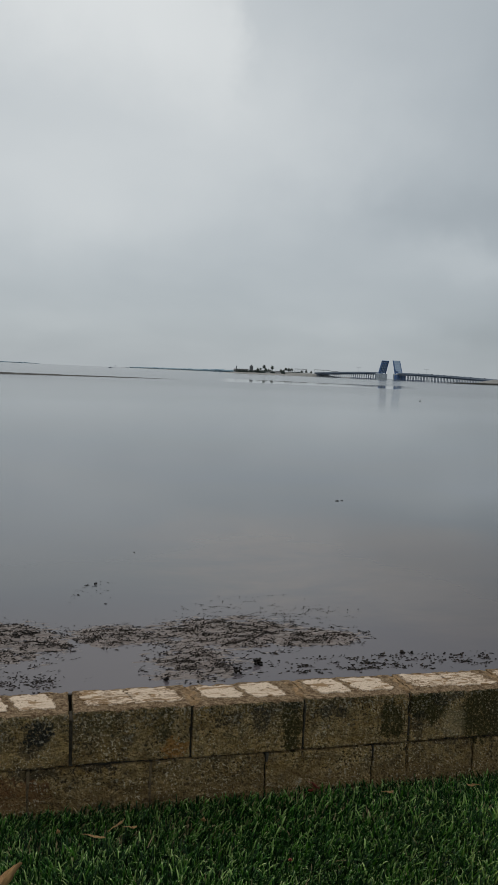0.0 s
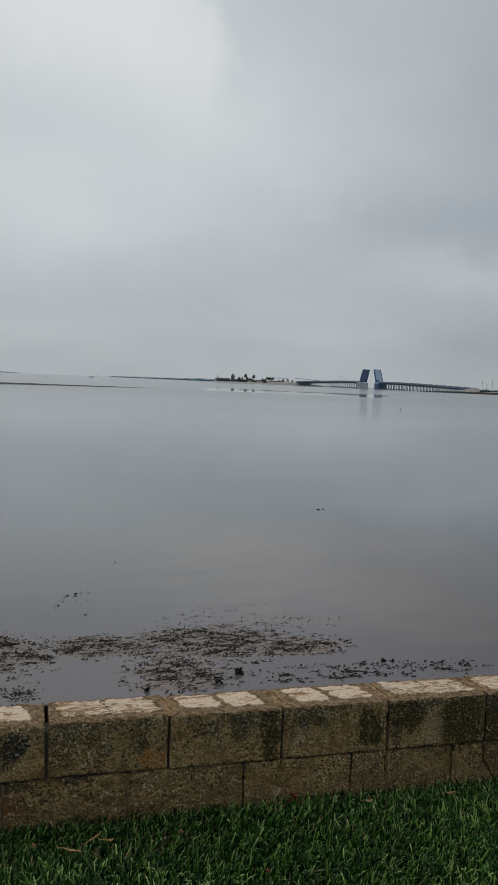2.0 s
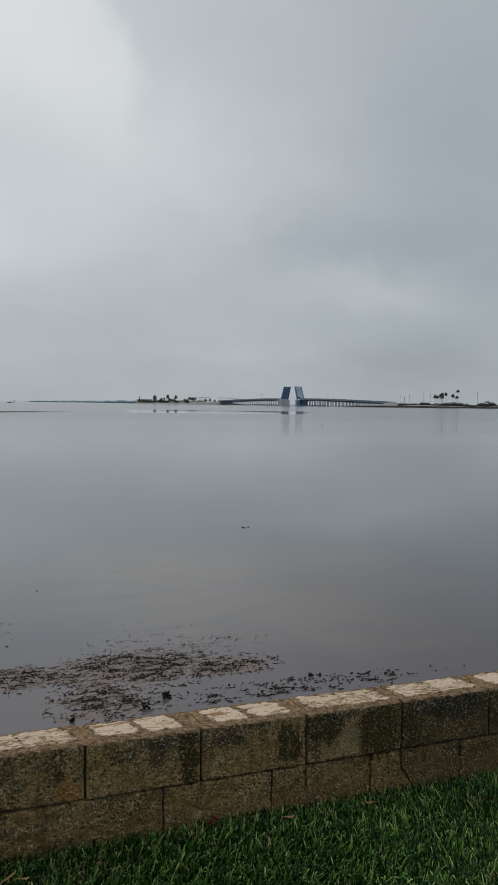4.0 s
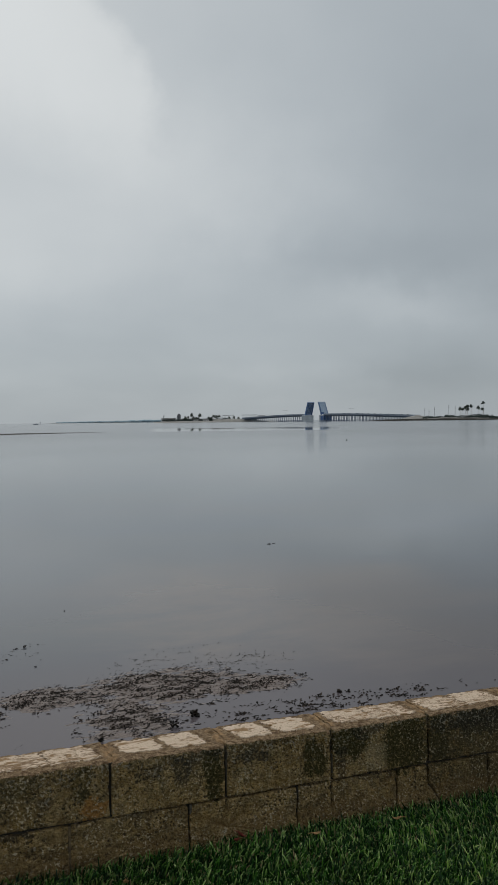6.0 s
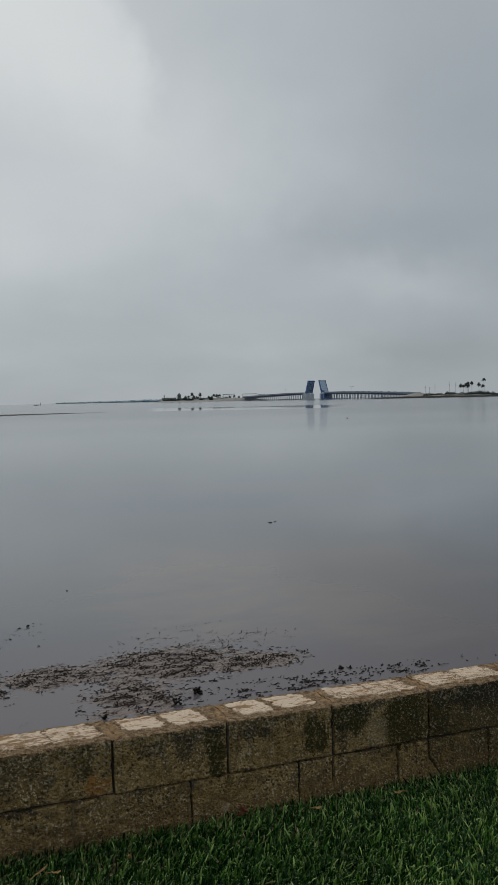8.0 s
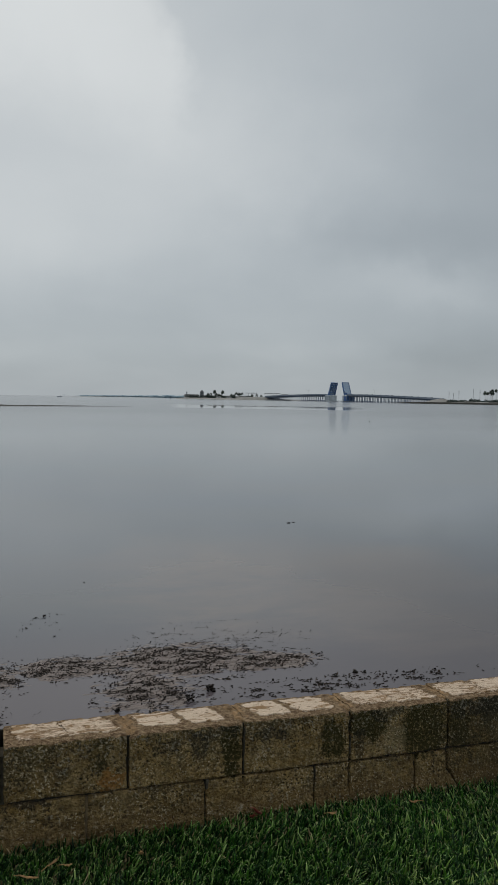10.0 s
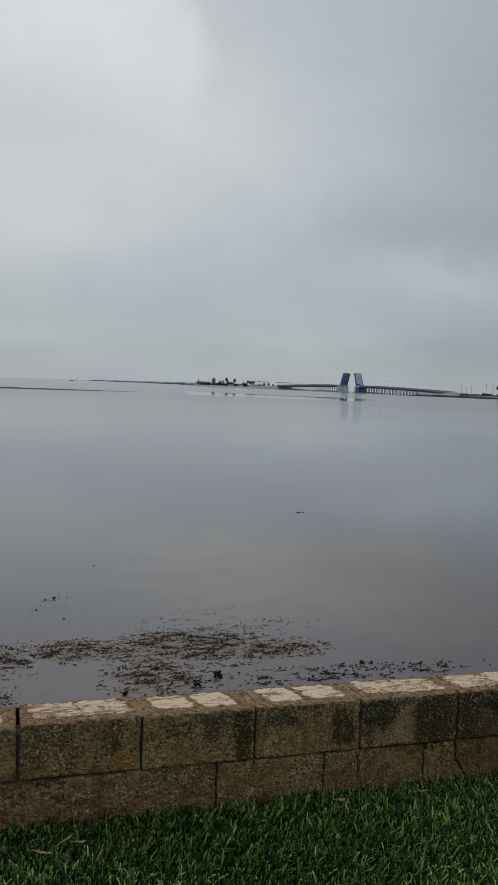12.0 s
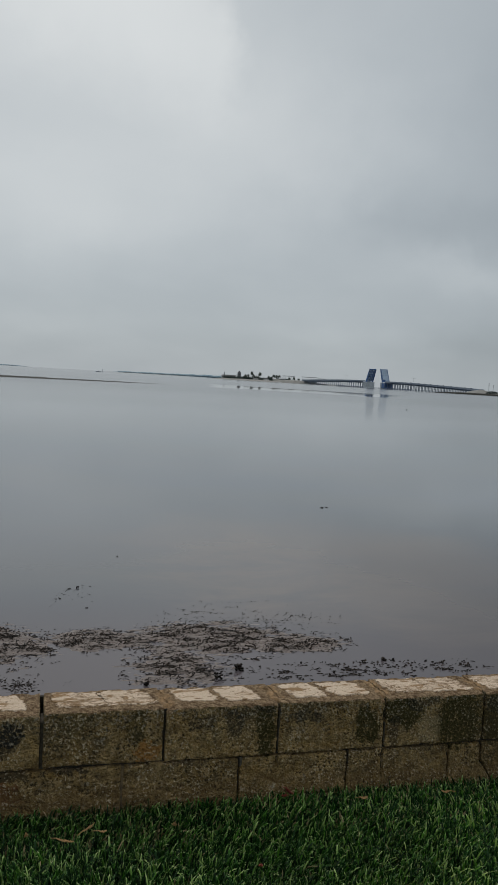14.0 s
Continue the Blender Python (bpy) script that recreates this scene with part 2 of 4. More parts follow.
def water_material():
    m, t = material("still_grey_water")
    pos = t.n("ShaderNodeNewGeometry").outputs["Position"]
    sp = t.n("ShaderNodeSeparateXYZ", {0: pos})
    shoal = t.noise(pos, 0.16, 4.0, 0.55)
    col = t.mix(t.ramp(shoal, 0.35, 0.65), (0.084, 0.096, 0.118), (0.104, 0.107, 0.114))
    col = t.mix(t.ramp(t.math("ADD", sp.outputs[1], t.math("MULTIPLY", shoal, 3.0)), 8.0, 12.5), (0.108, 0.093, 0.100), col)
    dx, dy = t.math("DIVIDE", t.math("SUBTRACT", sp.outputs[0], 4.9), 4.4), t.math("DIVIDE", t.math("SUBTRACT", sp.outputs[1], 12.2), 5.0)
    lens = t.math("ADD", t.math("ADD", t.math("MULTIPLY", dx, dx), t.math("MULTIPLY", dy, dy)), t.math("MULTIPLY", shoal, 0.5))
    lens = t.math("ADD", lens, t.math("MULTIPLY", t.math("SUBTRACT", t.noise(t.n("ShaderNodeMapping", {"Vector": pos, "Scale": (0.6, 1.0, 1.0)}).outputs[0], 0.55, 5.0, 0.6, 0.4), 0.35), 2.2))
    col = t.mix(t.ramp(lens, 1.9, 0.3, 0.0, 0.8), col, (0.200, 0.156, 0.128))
    # base colour darkened off to one side of the near water
    mud = t.math("MULTIPLY", t.ramp(t.math("ADD", sp.outputs[0], t.math("MULTIPLY", shoal, 4.0)), 5.0, 8.5), t.ramp(sp.outputs[1], 15.0, 8.5))
    col = t.mix(t.math("MULTIPLY", mud, 0.6), col, (0.064, 0.050, 0.047))
    # wind patches in long streaks, calm between them
    streak = t.n("ShaderNodeMapping", {"Vector": pos, "Scale": (0.0028, 0.011, 1.0), "Rotation": (0, 0, 0.25)}).outputs[0]
    wind = t.noise(streak, 1.0, 4.0, 0.55, 0.3)
    far_y = t.math("ADD", sp.outputs[1], t.math("MULTIPLY", t.math("SUBTRACT", wind, 0.5), 70.0))
    breeze = t.math("ADD", t.ramp(far_y, 35.0, 100.0, 0.0, 0.078), t.ramp(far_y, 120.0, 200.0, 0.0, 0.03))
    # one calm belt that mirrors the far shore and the bridge
    flat = t.vmath("LENGTH", t.vmath("MULTIPLY", pos, (1.0, 1.0, 0.0)))
    reach = t.math("ADD", flat, t.math("MULTIPLY", t.math("SUBTRACT", wind, 0.5), 18.0))
    bearing = t.math("DIVIDE", sp.outputs[0], t.math("MAXIMUM", sp.outputs[1], 1.0))
    slick = t.math("MULTIPLY", t.math("MULTIPLY", t.ramp(reach, 258.0, 276.0), t.ramp(reach, 395.0, 365.0)), t.math("MULTIPLY", t.ramp(bearing, 0.20, 0.225), t.ramp(bearing, 0.50, 0.44)))
    rough = t.math("ADD", 0.028, t.math("MULTIPLY", breeze, t.math("SUBTRACT", 1.0, t.math("MULTIPLY", slick, 0.97))))
    ripple = t.noise(t.n("ShaderNodeMapping", {"Vector": pos, "Scale": (1.0, 1.7, 1.0)}).outputs[0], 2.4, 3.0, 0.5)
    swell = t.noise(pos, 0.35, 2.0, 0.5)
    near = t.ramp(sp.outputs[1], 8.0, 120.0, 1.0, 0.12)
    h = t.math("MULTIPLY", t.math("ADD", t.math("MULTIPLY", ripple, 0.25), swell), near)
    finish(t, col, rough, bump(t, h, 0.10, 0.03), ior=1.33)
    return m


def lawn_material():
    m, t = material("lawn_soil")
    pos = t.n("ShaderNodeNewGeometry").outputs["Position"]
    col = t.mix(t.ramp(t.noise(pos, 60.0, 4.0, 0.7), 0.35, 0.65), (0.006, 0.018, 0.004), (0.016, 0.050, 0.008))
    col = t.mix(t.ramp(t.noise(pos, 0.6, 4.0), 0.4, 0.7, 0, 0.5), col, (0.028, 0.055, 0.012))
    finish(t, col, 0.95, bump(t, t.noise(pos, 90.0), 0.8, 0.02))
    return m


def mud_material():
    m, t = material("wet_brown_mud")
    pos = t.n("ShaderNodeNewGeometry").outputs["Position"]
    drawn = t.n("ShaderNodeMapping", {"Vector": pos, "Scale": (0.6, 1.7, 1.0), "Rotation": (0, 0, 0.15)}).outputs[0]
    n = t.noise(drawn, 16.0, 6.0, 0.7, 0.5)
    col = t.mix(t.ramp(n, 0.38, 0.62), (0.125, 0.098, 0.088), (0.245, 0.195, 0.17))
    col = t.mix(t.ramp(t.noise(pos, 90.0, 3.0, 0.6), 0.5, 0.66, 0.0, 0.7), col, (0.022, 0.017, 0.014))
    finish(t, col, t.ramp(n, 0.35, 0.65, 0.35, 0.75), bump(t, n, 0.8, 0.02), spec=0.4)
    return m


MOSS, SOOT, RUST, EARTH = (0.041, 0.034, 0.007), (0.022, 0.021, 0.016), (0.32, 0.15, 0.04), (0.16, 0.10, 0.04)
STAINS_AND_DARKENING = (
    (-0.047, 0.205, 0.036, 0.10, MOSS, 1.0), (-0.16, 0.235, 0.035, 0.045, SOOT, 0.7), (-0.27, 0.235, 0.055, 0.03, SOOT, 0.6), (-0.11, 0.27, 0.10, 0.025, SOOT, 0.5),
    (0.338, 0.19, 0.046, 0.075, MOSS, 1.0), (0.10, 0.235, 0.055, 0.028, SOOT, 0.75), (0.16, 0.27, 0.12, 0.02, SOOT, 0.45), (0.485, 0.235, 0.075, 0.06, MOSS, 1.0),
    (0.712, 0.20, 0.10, 0.11, MOSS, 1.0), (0.46, 0.235, 0.045, 0.06, MOSS, 0.8), (0.585, 0.165, 0.05, 0.05, (0.30, 0.235, 0.13), 0.45), (0.55, 0.27, 0.07, 0.02, SOOT, 0.6), (0.44, 0.17, 0.025, 0.06, SOOT, 0.55), (0.86, 0.20, 0.042, 0.11, MOSS, 1.0), (1.06, 0.245, 0.15, 0.055, SOOT, 0.95),
    (-0.915, 0.225, 0.046, 0.05, SOOT, 1.0), (-0.93, 0.175, 0.05, 0.02, SOOT, 0.6), (-0.70, 0.25, 0.07, 0.03, MOSS, 0.3), (-0.50, 0.225, 0.035, 0.075, MOSS, 0.55), (-0.62, 0.175, 0.03, 0.03, SOOT, 0.5),
    (-0.46, 0.135, 0.05, 0.026, RUST, 0.8), (-0.93, 0.085, 0.08, 0.025, SOOT, 0.6), (-0.72, 0.088, 0.06, 0.014, SOOT, 0.7), (-0.30, 0.09, 0.05, 0.012, SOOT, 0.5), (0.58, 0.09, 0.08, 0.012, SOOT, 0.5),
    # x 1.50: the wall end's dimmer tone put into the colour, no stain
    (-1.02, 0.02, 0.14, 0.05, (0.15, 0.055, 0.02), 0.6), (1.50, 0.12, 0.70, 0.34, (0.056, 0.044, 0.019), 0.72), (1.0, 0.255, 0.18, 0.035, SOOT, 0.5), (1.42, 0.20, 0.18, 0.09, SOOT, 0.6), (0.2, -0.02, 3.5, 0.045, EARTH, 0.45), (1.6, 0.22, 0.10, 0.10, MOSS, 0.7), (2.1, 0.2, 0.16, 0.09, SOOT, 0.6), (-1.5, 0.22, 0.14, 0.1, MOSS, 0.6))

M_BLOCK, M_WATER, M_LAWN = block_material(), water_material(), lawn_material()
M_PATCH, M_TORN = patch_material("white_mortar_fill", 0.545, False), patch_material("torn_white_mortar", 0.50, True)
M_CRUST = simple("brown_crust_mortar", (0.25, 0.155, 0.075), 0.95, scale=38, vary=0.55)
M_BED = simple("brown_joint_mortar", (0.12, 0.085, 0.045), 0.95, scale=45, vary=0.6)
M_PLUG = simple("grey_joint_mortar", (0.075, 0.064, 0.046), 0.95, scale=60, vary=0.5)
M_MORTAR = simple("dark_joint_mortar", (0.032, 0.026, 0.018), 0.95, scale=30, vary=0.45)
M_CONC = simple("grey_marine_concrete", (0.33, 0.32, 0.30), 0.85, scale=0.8, vary=0.25)
M_PIER = simple("pale_pier_concrete", (0.43, 0.47, 0.50), 0.85, scale=0.3, vary=0.25)
M_DECK = simple("bridge_deck_concrete", (0.24, 0.28, 0.34), 0.85, scale=0.2, vary=0.15)
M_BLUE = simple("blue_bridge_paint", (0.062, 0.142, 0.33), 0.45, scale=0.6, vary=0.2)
M_ROADWAY = simple("steel_grid_roadway", (0.36, 0.45, 0.56), 0.6, scale=1.0, vary=0.25)
M_PILE = simple("dark_wet_pile", (0.085, 0.125, 0.20), 0.8, scale=1.2, vary=0.35)
M_COLUMN = simple("grey_column_concrete", (0.17, 0.22, 0.30), 0.8, scale=1.2, vary=0.3)
M_SAND = simple("pale_sand", (0.29, 0.28, 0.26), 0.95, scale=0.12, vary=0.2)
M_MUD = mud_material()
M_MARSH = simple("dark_marsh_bank", (0.035, 0.034, 0.028), 0.9, scale=0.4, vary=0.45)
M_WHITE = simple("white_paint", (0.72, 0.72, 0.70), 0.5, scale=1.0, vary=0.08)
M_STUCCO = simple("tan_stucco", (0.17, 0.18, 0.19), 0.85, scale=0.5, vary=0.15)
M_ROOF = simple("dark_shingle_roof", (0.11, 0.11, 0.115), 0.8, scale=0.8, vary=0.25)
M_GLASS = simple("dark_glass", (0.03, 0.035, 0.04), 0.12, scale=1.0, vary=0.1)
M_STEEL = simple("galvanised_steel", (0.32, 0.33, 0.34), 0.45, 0.6, scale=2.0, vary=0.2)
M_BLACK = simple("black_rubber", (0.02, 0.02, 0.02), 0.7, scale=4.0, vary=0.3)
M_TRUNK = simple("palm_bark", (0.24, 0.215, 0.18), 0.95, scale=1.5, vary=0.35)
M_FROND = island_mix("palm_fronds", [(0.0, (0.030, 0.044, 0.036)), (1.0, (0.070, 0.090, 0.062))], 0.6)
M_SHRUB = island_mix("coastal_shrub", [(0.0, (0.022, 0.040, 0.037)), (1.0, (0.062, 0.086, 0.068))], 0.7)
# blue-grey distance haze is painted into this foliage colour
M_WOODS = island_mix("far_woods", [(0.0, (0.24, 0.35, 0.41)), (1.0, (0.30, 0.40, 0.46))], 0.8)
# near-black blades at random put the shade between blades into the colour
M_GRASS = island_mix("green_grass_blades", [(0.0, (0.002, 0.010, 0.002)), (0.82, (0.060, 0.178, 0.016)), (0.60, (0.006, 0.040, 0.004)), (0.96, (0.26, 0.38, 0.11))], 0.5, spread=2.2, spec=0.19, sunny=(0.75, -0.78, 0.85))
# paler tips carry the sky's highlights in their colour
M_TIP = island_mix("highlit_grass_tips", [(0.0, (0.02, 0.07, 0.012)), (0.6, (0.10, 0.225, 0.055)), (1.0, (0.50, 0.57, 0.26))], 0.5, spec=0.25)
M_STRAW = island_mix("dead_grass_blades", [(0.0, (0.20, 0.15, 0.075)), (1.0, (0.40, 0.30, 0.16))], 0.8)
M_WEED = island_mix("dark_wet_seaweed", [(0.0, (0.008, 0.007, 0.006)), (0.8, (0.028, 0.020, 0.015)), (1.0, (0.06, 0.042, 0.03))], 0.75, spec=0.2)
M_LEAF = simple("tan_dry_leaf", (0.36, 0.205, 0.08), 0.75, scale=25, vary=0.4)
M_REDLEAF = simple("red_dry_leaf", (0.20, 0.033, 0.018), 0.7, scale=30, vary=0.4)


# ---- mesh tools ----
def empty(name, m=None):
    ob = new(name)
    if m is not None:
        ob.matrix_world = m
    return ob


def mesh_of(name, bm, mat, smooth=False):
    me = bpy.data.meshes.new(name)
    bm.to_mesh(me)
    bm.free()
    me.materials.append(mat)
    if smooth:
        me.polygons.foreach_set("use_smooth", [True] * len(me.polygons))
    return me


def part(name, bm, mat, parent=None, label="", smooth=False, m=None):
    ob = new(name, mesh_of(name, bm, mat, smooth))
    if parent is not None:
        ob.parent = parent
    if m is not None:
        ob.matrix_basis = m
    if label:
        ob["label"] = label
    return ob


def pydata(name, verts, faces, mat, parent=None, smooth=False):
    me = bpy.data.meshes.new(name)
    me.from_pydata(verts, [], faces)
    me.materials.append(mat)
    if smooth:
        me.polygons.foreach_set("use_smooth", [True] * len(me.polygons))
    ob = new(name, me)
    if parent is not None:
        ob.parent = parent
    return ob


def add_box(bm, cx, cy, cz, sx, sy, sz, m=None, bevel=0.0):
    r = bmesh.ops.create_cube(bm, size=1.0)
    bmesh.ops.scale(bm, vec=(sx, sy, sz), verts=r["verts"])
    if bevel:
        es = {e for v in r["verts"] for e in v.link_edges}
        r2 = bmesh.ops.bevel(bm, geom=list(es), offset=bevel, segments=1, affect="EDGES")
        vs = list({v for f in r2["faces"] for v in f.verts} | {v for v in r["verts"] if v.is_valid})
    else:
        vs = r["verts"]
    bmesh.ops.translate(bm, vec=(cx, cy, cz), verts=vs)
    if m is not None:
        bmesh.ops.transform(bm, matrix=m, verts=vs)
    return vs


def box(cx, cy, cz, sx, sy, sz, bevel=0.0):
    bm = bmesh.new()
    add_box(bm, cx, cy, cz, sx, sy, sz, bevel=bevel)
    return bm


def add_tube(bm, a, b, r0, r1, sides=8):
    a, b = Vector(a), Vector(b)
    r = bmesh.ops.create_cone(bm, cap_ends=True, segments=sides, radius1=r0, radius2=r1, depth=(b - a).length)
    q = (b - a).to_track_quat("Z", "Y").to_matrix().to_4x4()
    bmesh.ops.transform(bm, matrix=Matrix.Translation((a + b) / 2) @ q, verts=r["verts"])


def tube(a, b, r0, r1, sides=8):
    bm = bmesh.new()
    add_tube(bm, a, b, r0, r1, sides)
    return bm


def fbm(x, y, z=0.0, octaves=4):
    return noise.fractal((x, y, z), 1.0, 2.0, octaves)


# ---- ground, water, retaining wall ----
def ground():
    far_x, bm = 4700, bmesh.new()
    xs = (-far_x, -60, 60, far_x)
    rows = [(-3000, -0.075), (-40, -0.075), (-0.02, -0.075), (0.20, -0.075), (0.205, -0.10), (0.21, WATER - 1.0), (60, WATER - 2.5), (4700, WATER - 6)]
    grid = [[bm.verts.new((x, y, z)) for x in xs] for y, z in rows]
    for i in range(len(rows) - 1):
        for j in range(len(xs) - 1):
            bm.faces.new((grid[i][j], grid[i][j + 1], grid[i + 1][j + 1], grid[i + 1][j]))
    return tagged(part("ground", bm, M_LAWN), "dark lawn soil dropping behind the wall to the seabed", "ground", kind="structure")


def water():
    bm = bmesh.new()
    vs = [bm.verts.new(p) for p in ((-4700, 0.48, WATER), (4700, 0.48, WATER), (4700, 4700, WATER), (-4700, 4700, WATER))]
    bm.faces.new(vs)
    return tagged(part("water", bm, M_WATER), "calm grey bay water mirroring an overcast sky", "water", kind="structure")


ground()
water()
tagged(part("retaining_wall", box(0.8, 0.34, -1.6, 60, 0.25, 3.0, 0.01), M_CONC), "grey concrete retaining wall standing in the bay water", "wall", kind="structure")


# ---- block wall ----
PITCH, COURSE, DEEP, TOP, LAWN = 0.406, 0.190, 0.19, 0.2915, -0.075


def block_mesh(length, height, seed, cut_left=0.0, cut_right=0.0, lumps=0.0022, groove=None):
    """A rough concrete block with worn edges; the cuts slant its ends."""
    def steps(a, n):
        return [0, 0.003, 0.009] + [0.009 + (a - 0.018) * i / n for i in range(1, n)] + [a - 0.009, a - 0.003, a]
    sx, sy, sz = steps(length, max(10, int(length * 125))), steps(DEEP, 6), steps(height, 23)
    if groove:
        sx = sorted(sx + [groove[0] + length / 2 + e for e in (-0.0065, -0.0032, 0.0, 0.0032, 0.0065)])
    bm, made = bmesh.new(), {}
    hx, hy, hz = length / 2, DEEP / 2, height / 2
    off = seed * 7.31

    def vert(i, j, k):
        if (i, j, k) in made:
            return made[i, j, k]
        p = Vector((sx[i] - hx, sy[j] - hy, sz[k] - hz))
        n1 = fbm(p.x * 14 + off, p.y * 14, p.z * 14, 3)
        r = (0.0055 if p.z > 0 and p.y < 0 else 0.0035) + 0.024 * max(0.0, fbm(p.x * 26 + off, p.y * 26 + 5, p.z * 26, 3)) * (1.0 if p.z > 0 else 0.5)
        q = Vector([max(-(h - r), min(h - r, c)) for c, h in zip(p, (hx, hy, hz))])
        dv = p - q
        if dv.length > 1e-6:
            p = q + dv.normalized() * min(dv.length, r)
            p -= dv.normalized() * 0.002 * (0.6 + n1)
        if j == 0:
            p.y += lumps * fbm(p.x * 16 + off, 3.0, p.z * 16, 4)
            grains = fbm(p.x * 62 + off, 9.0, p.z * 62, 3)
            p.y += 0.5 * lumps * grains + 1.3 * lumps * max(0.0, grains - 0.28)
            if groove and p.z > groove[1] and abs(p.x - groove[0]) < 0.0045:
                p.y += 0.022 * min(1.0, (p.z - groove[1]) / 0.03)
                p.x += 0.004 * fbm(p.z * 40, off)
        p.x += (cut_left if p.x < 0 else cut_right) * (max(0.0, 0.02 - p.z) / height) * abs(p.x) / hx
        made[i, j, k] = bm.verts.new(p)
        return made[i, j, k]

    nx, ny, nz = len(sx) - 1, len(sy) - 1, len(sz) - 1
    for i in range(nx):
        for k in range(nz):
            bm.faces.new([vert(*c) for c in ((i, 0, k), (i + 1, 0, k), (i + 1, 0, k + 1), (i, 0, k + 1))])
            bm.faces.new([vert(*c) for c in ((i, ny, k), (i, ny, k + 1), (i + 1, ny, k + 1), (i + 1, ny, k))])
        for j in range(ny):
            bm.faces.new([vert(*c) for c in ((i, j, nz), (i + 1, j, nz), (i + 1, j + 1, nz), (i, j + 1, nz))])
            bm.faces.new([vert(*c) for c in ((i, j, 0), (i, j + 1, 0), (i + 1, j + 1, 0), (i + 1, j, 0))])
    for j in range(ny):
        for k in range(nz):
            bm.faces.new([vert(*c) for c in ((0, j, k), (0, j, k + 1), (0, j + 1, k + 1), (0, j + 1, k))])
            bm.faces.new([vert(*c) for c in ((nx, j, k), (nx, j + 1, k), (nx, j + 1, k + 1), (nx, j, k + 1))])
    return mesh_of("block", bm, M_BLOCK, True)


def patch_mesh(length, width, seed, mat):
    """A thin ragged-edged skin of white mortar in a block's cell."""
    bm, rnd, n = bmesh.new(), random.Random(seed), 110
    ring = []
    for i in range(n):
        a = 2 * math.pi * i / n
        c, s = math.cos(a), math.sin(a)
        k = (abs(c) ** 8 + abs(s) ** 8) ** (-1 / 8)
        k *= 1 + 0.16 * fbm(c * 2.6 + seed * 3.7, s * 2.6, 0.0, 3) + 0.15 * fbm(c * 9 + seed, s * 11, 4.0, 4)
        ring.append((c * k * length / 2, s * k * width / 2))
    lean = 0.30 * width
    low = [bm.verts.new((x - y / width * lean, y, -0.003)) for x, y in ring]
    high = [bm.verts.new((x * 0.975 - y / width * lean, y * 0.97, 0.0012)) for x, y in ring]
    bm.faces.new(high)
    for i in range(n):
        bm.faces.new((low[i], low[(i + 1) % n], high[(i + 1) % n], high[i]))
    return mesh_of("mortar_patch", bm, mat)


def fill_mesh(seed):
    """A lumpy strip of brown mortar smeared over the joint between two blocks."""
    bm, rows, n = bmesh.new(), [], 26
    for i in range(n + 1):
        y = (i / n - 0.5) * (DEEP - 0.03)
        shift = -0.10 * y + 0.006 * fbm(y * 30 + seed * 5, 1.0)
        end = max(0.0, abs(i / n - 0.5) * 2 - 0.7) / 0.3
        split = 0.034 if seed % 2 else 0.003 - 0.004 * fbm(y * 40, seed * 3.0)
        half = 0.024 + 0.022 * fbm(y * 32 + seed * 9, 2.0, 0, 3) - 0.010 * end
        rows.append([bm.verts.new((shift + f * half, y, z - 0.011 * end * end + 0.005 * (abs(f) < 1) * fbm(y * 60 + seed, f * 4, 0, 3))) for f, z in ((-1, -0.004), (-0.6, 0.0006), (-0.16, 0.0003), (-0.12, -split), (0.12, -split), (0.16, 0.0003), (0.6, 0.0006), (1, -0.004))])
    for a, b in zip(rows, rows[1:]):
        for j in range(7):
            bm.faces.new((a[j], a[j + 1], b[j + 1], b[j]))
    return mesh_of("joint_mortar", bm, M_CRUST)


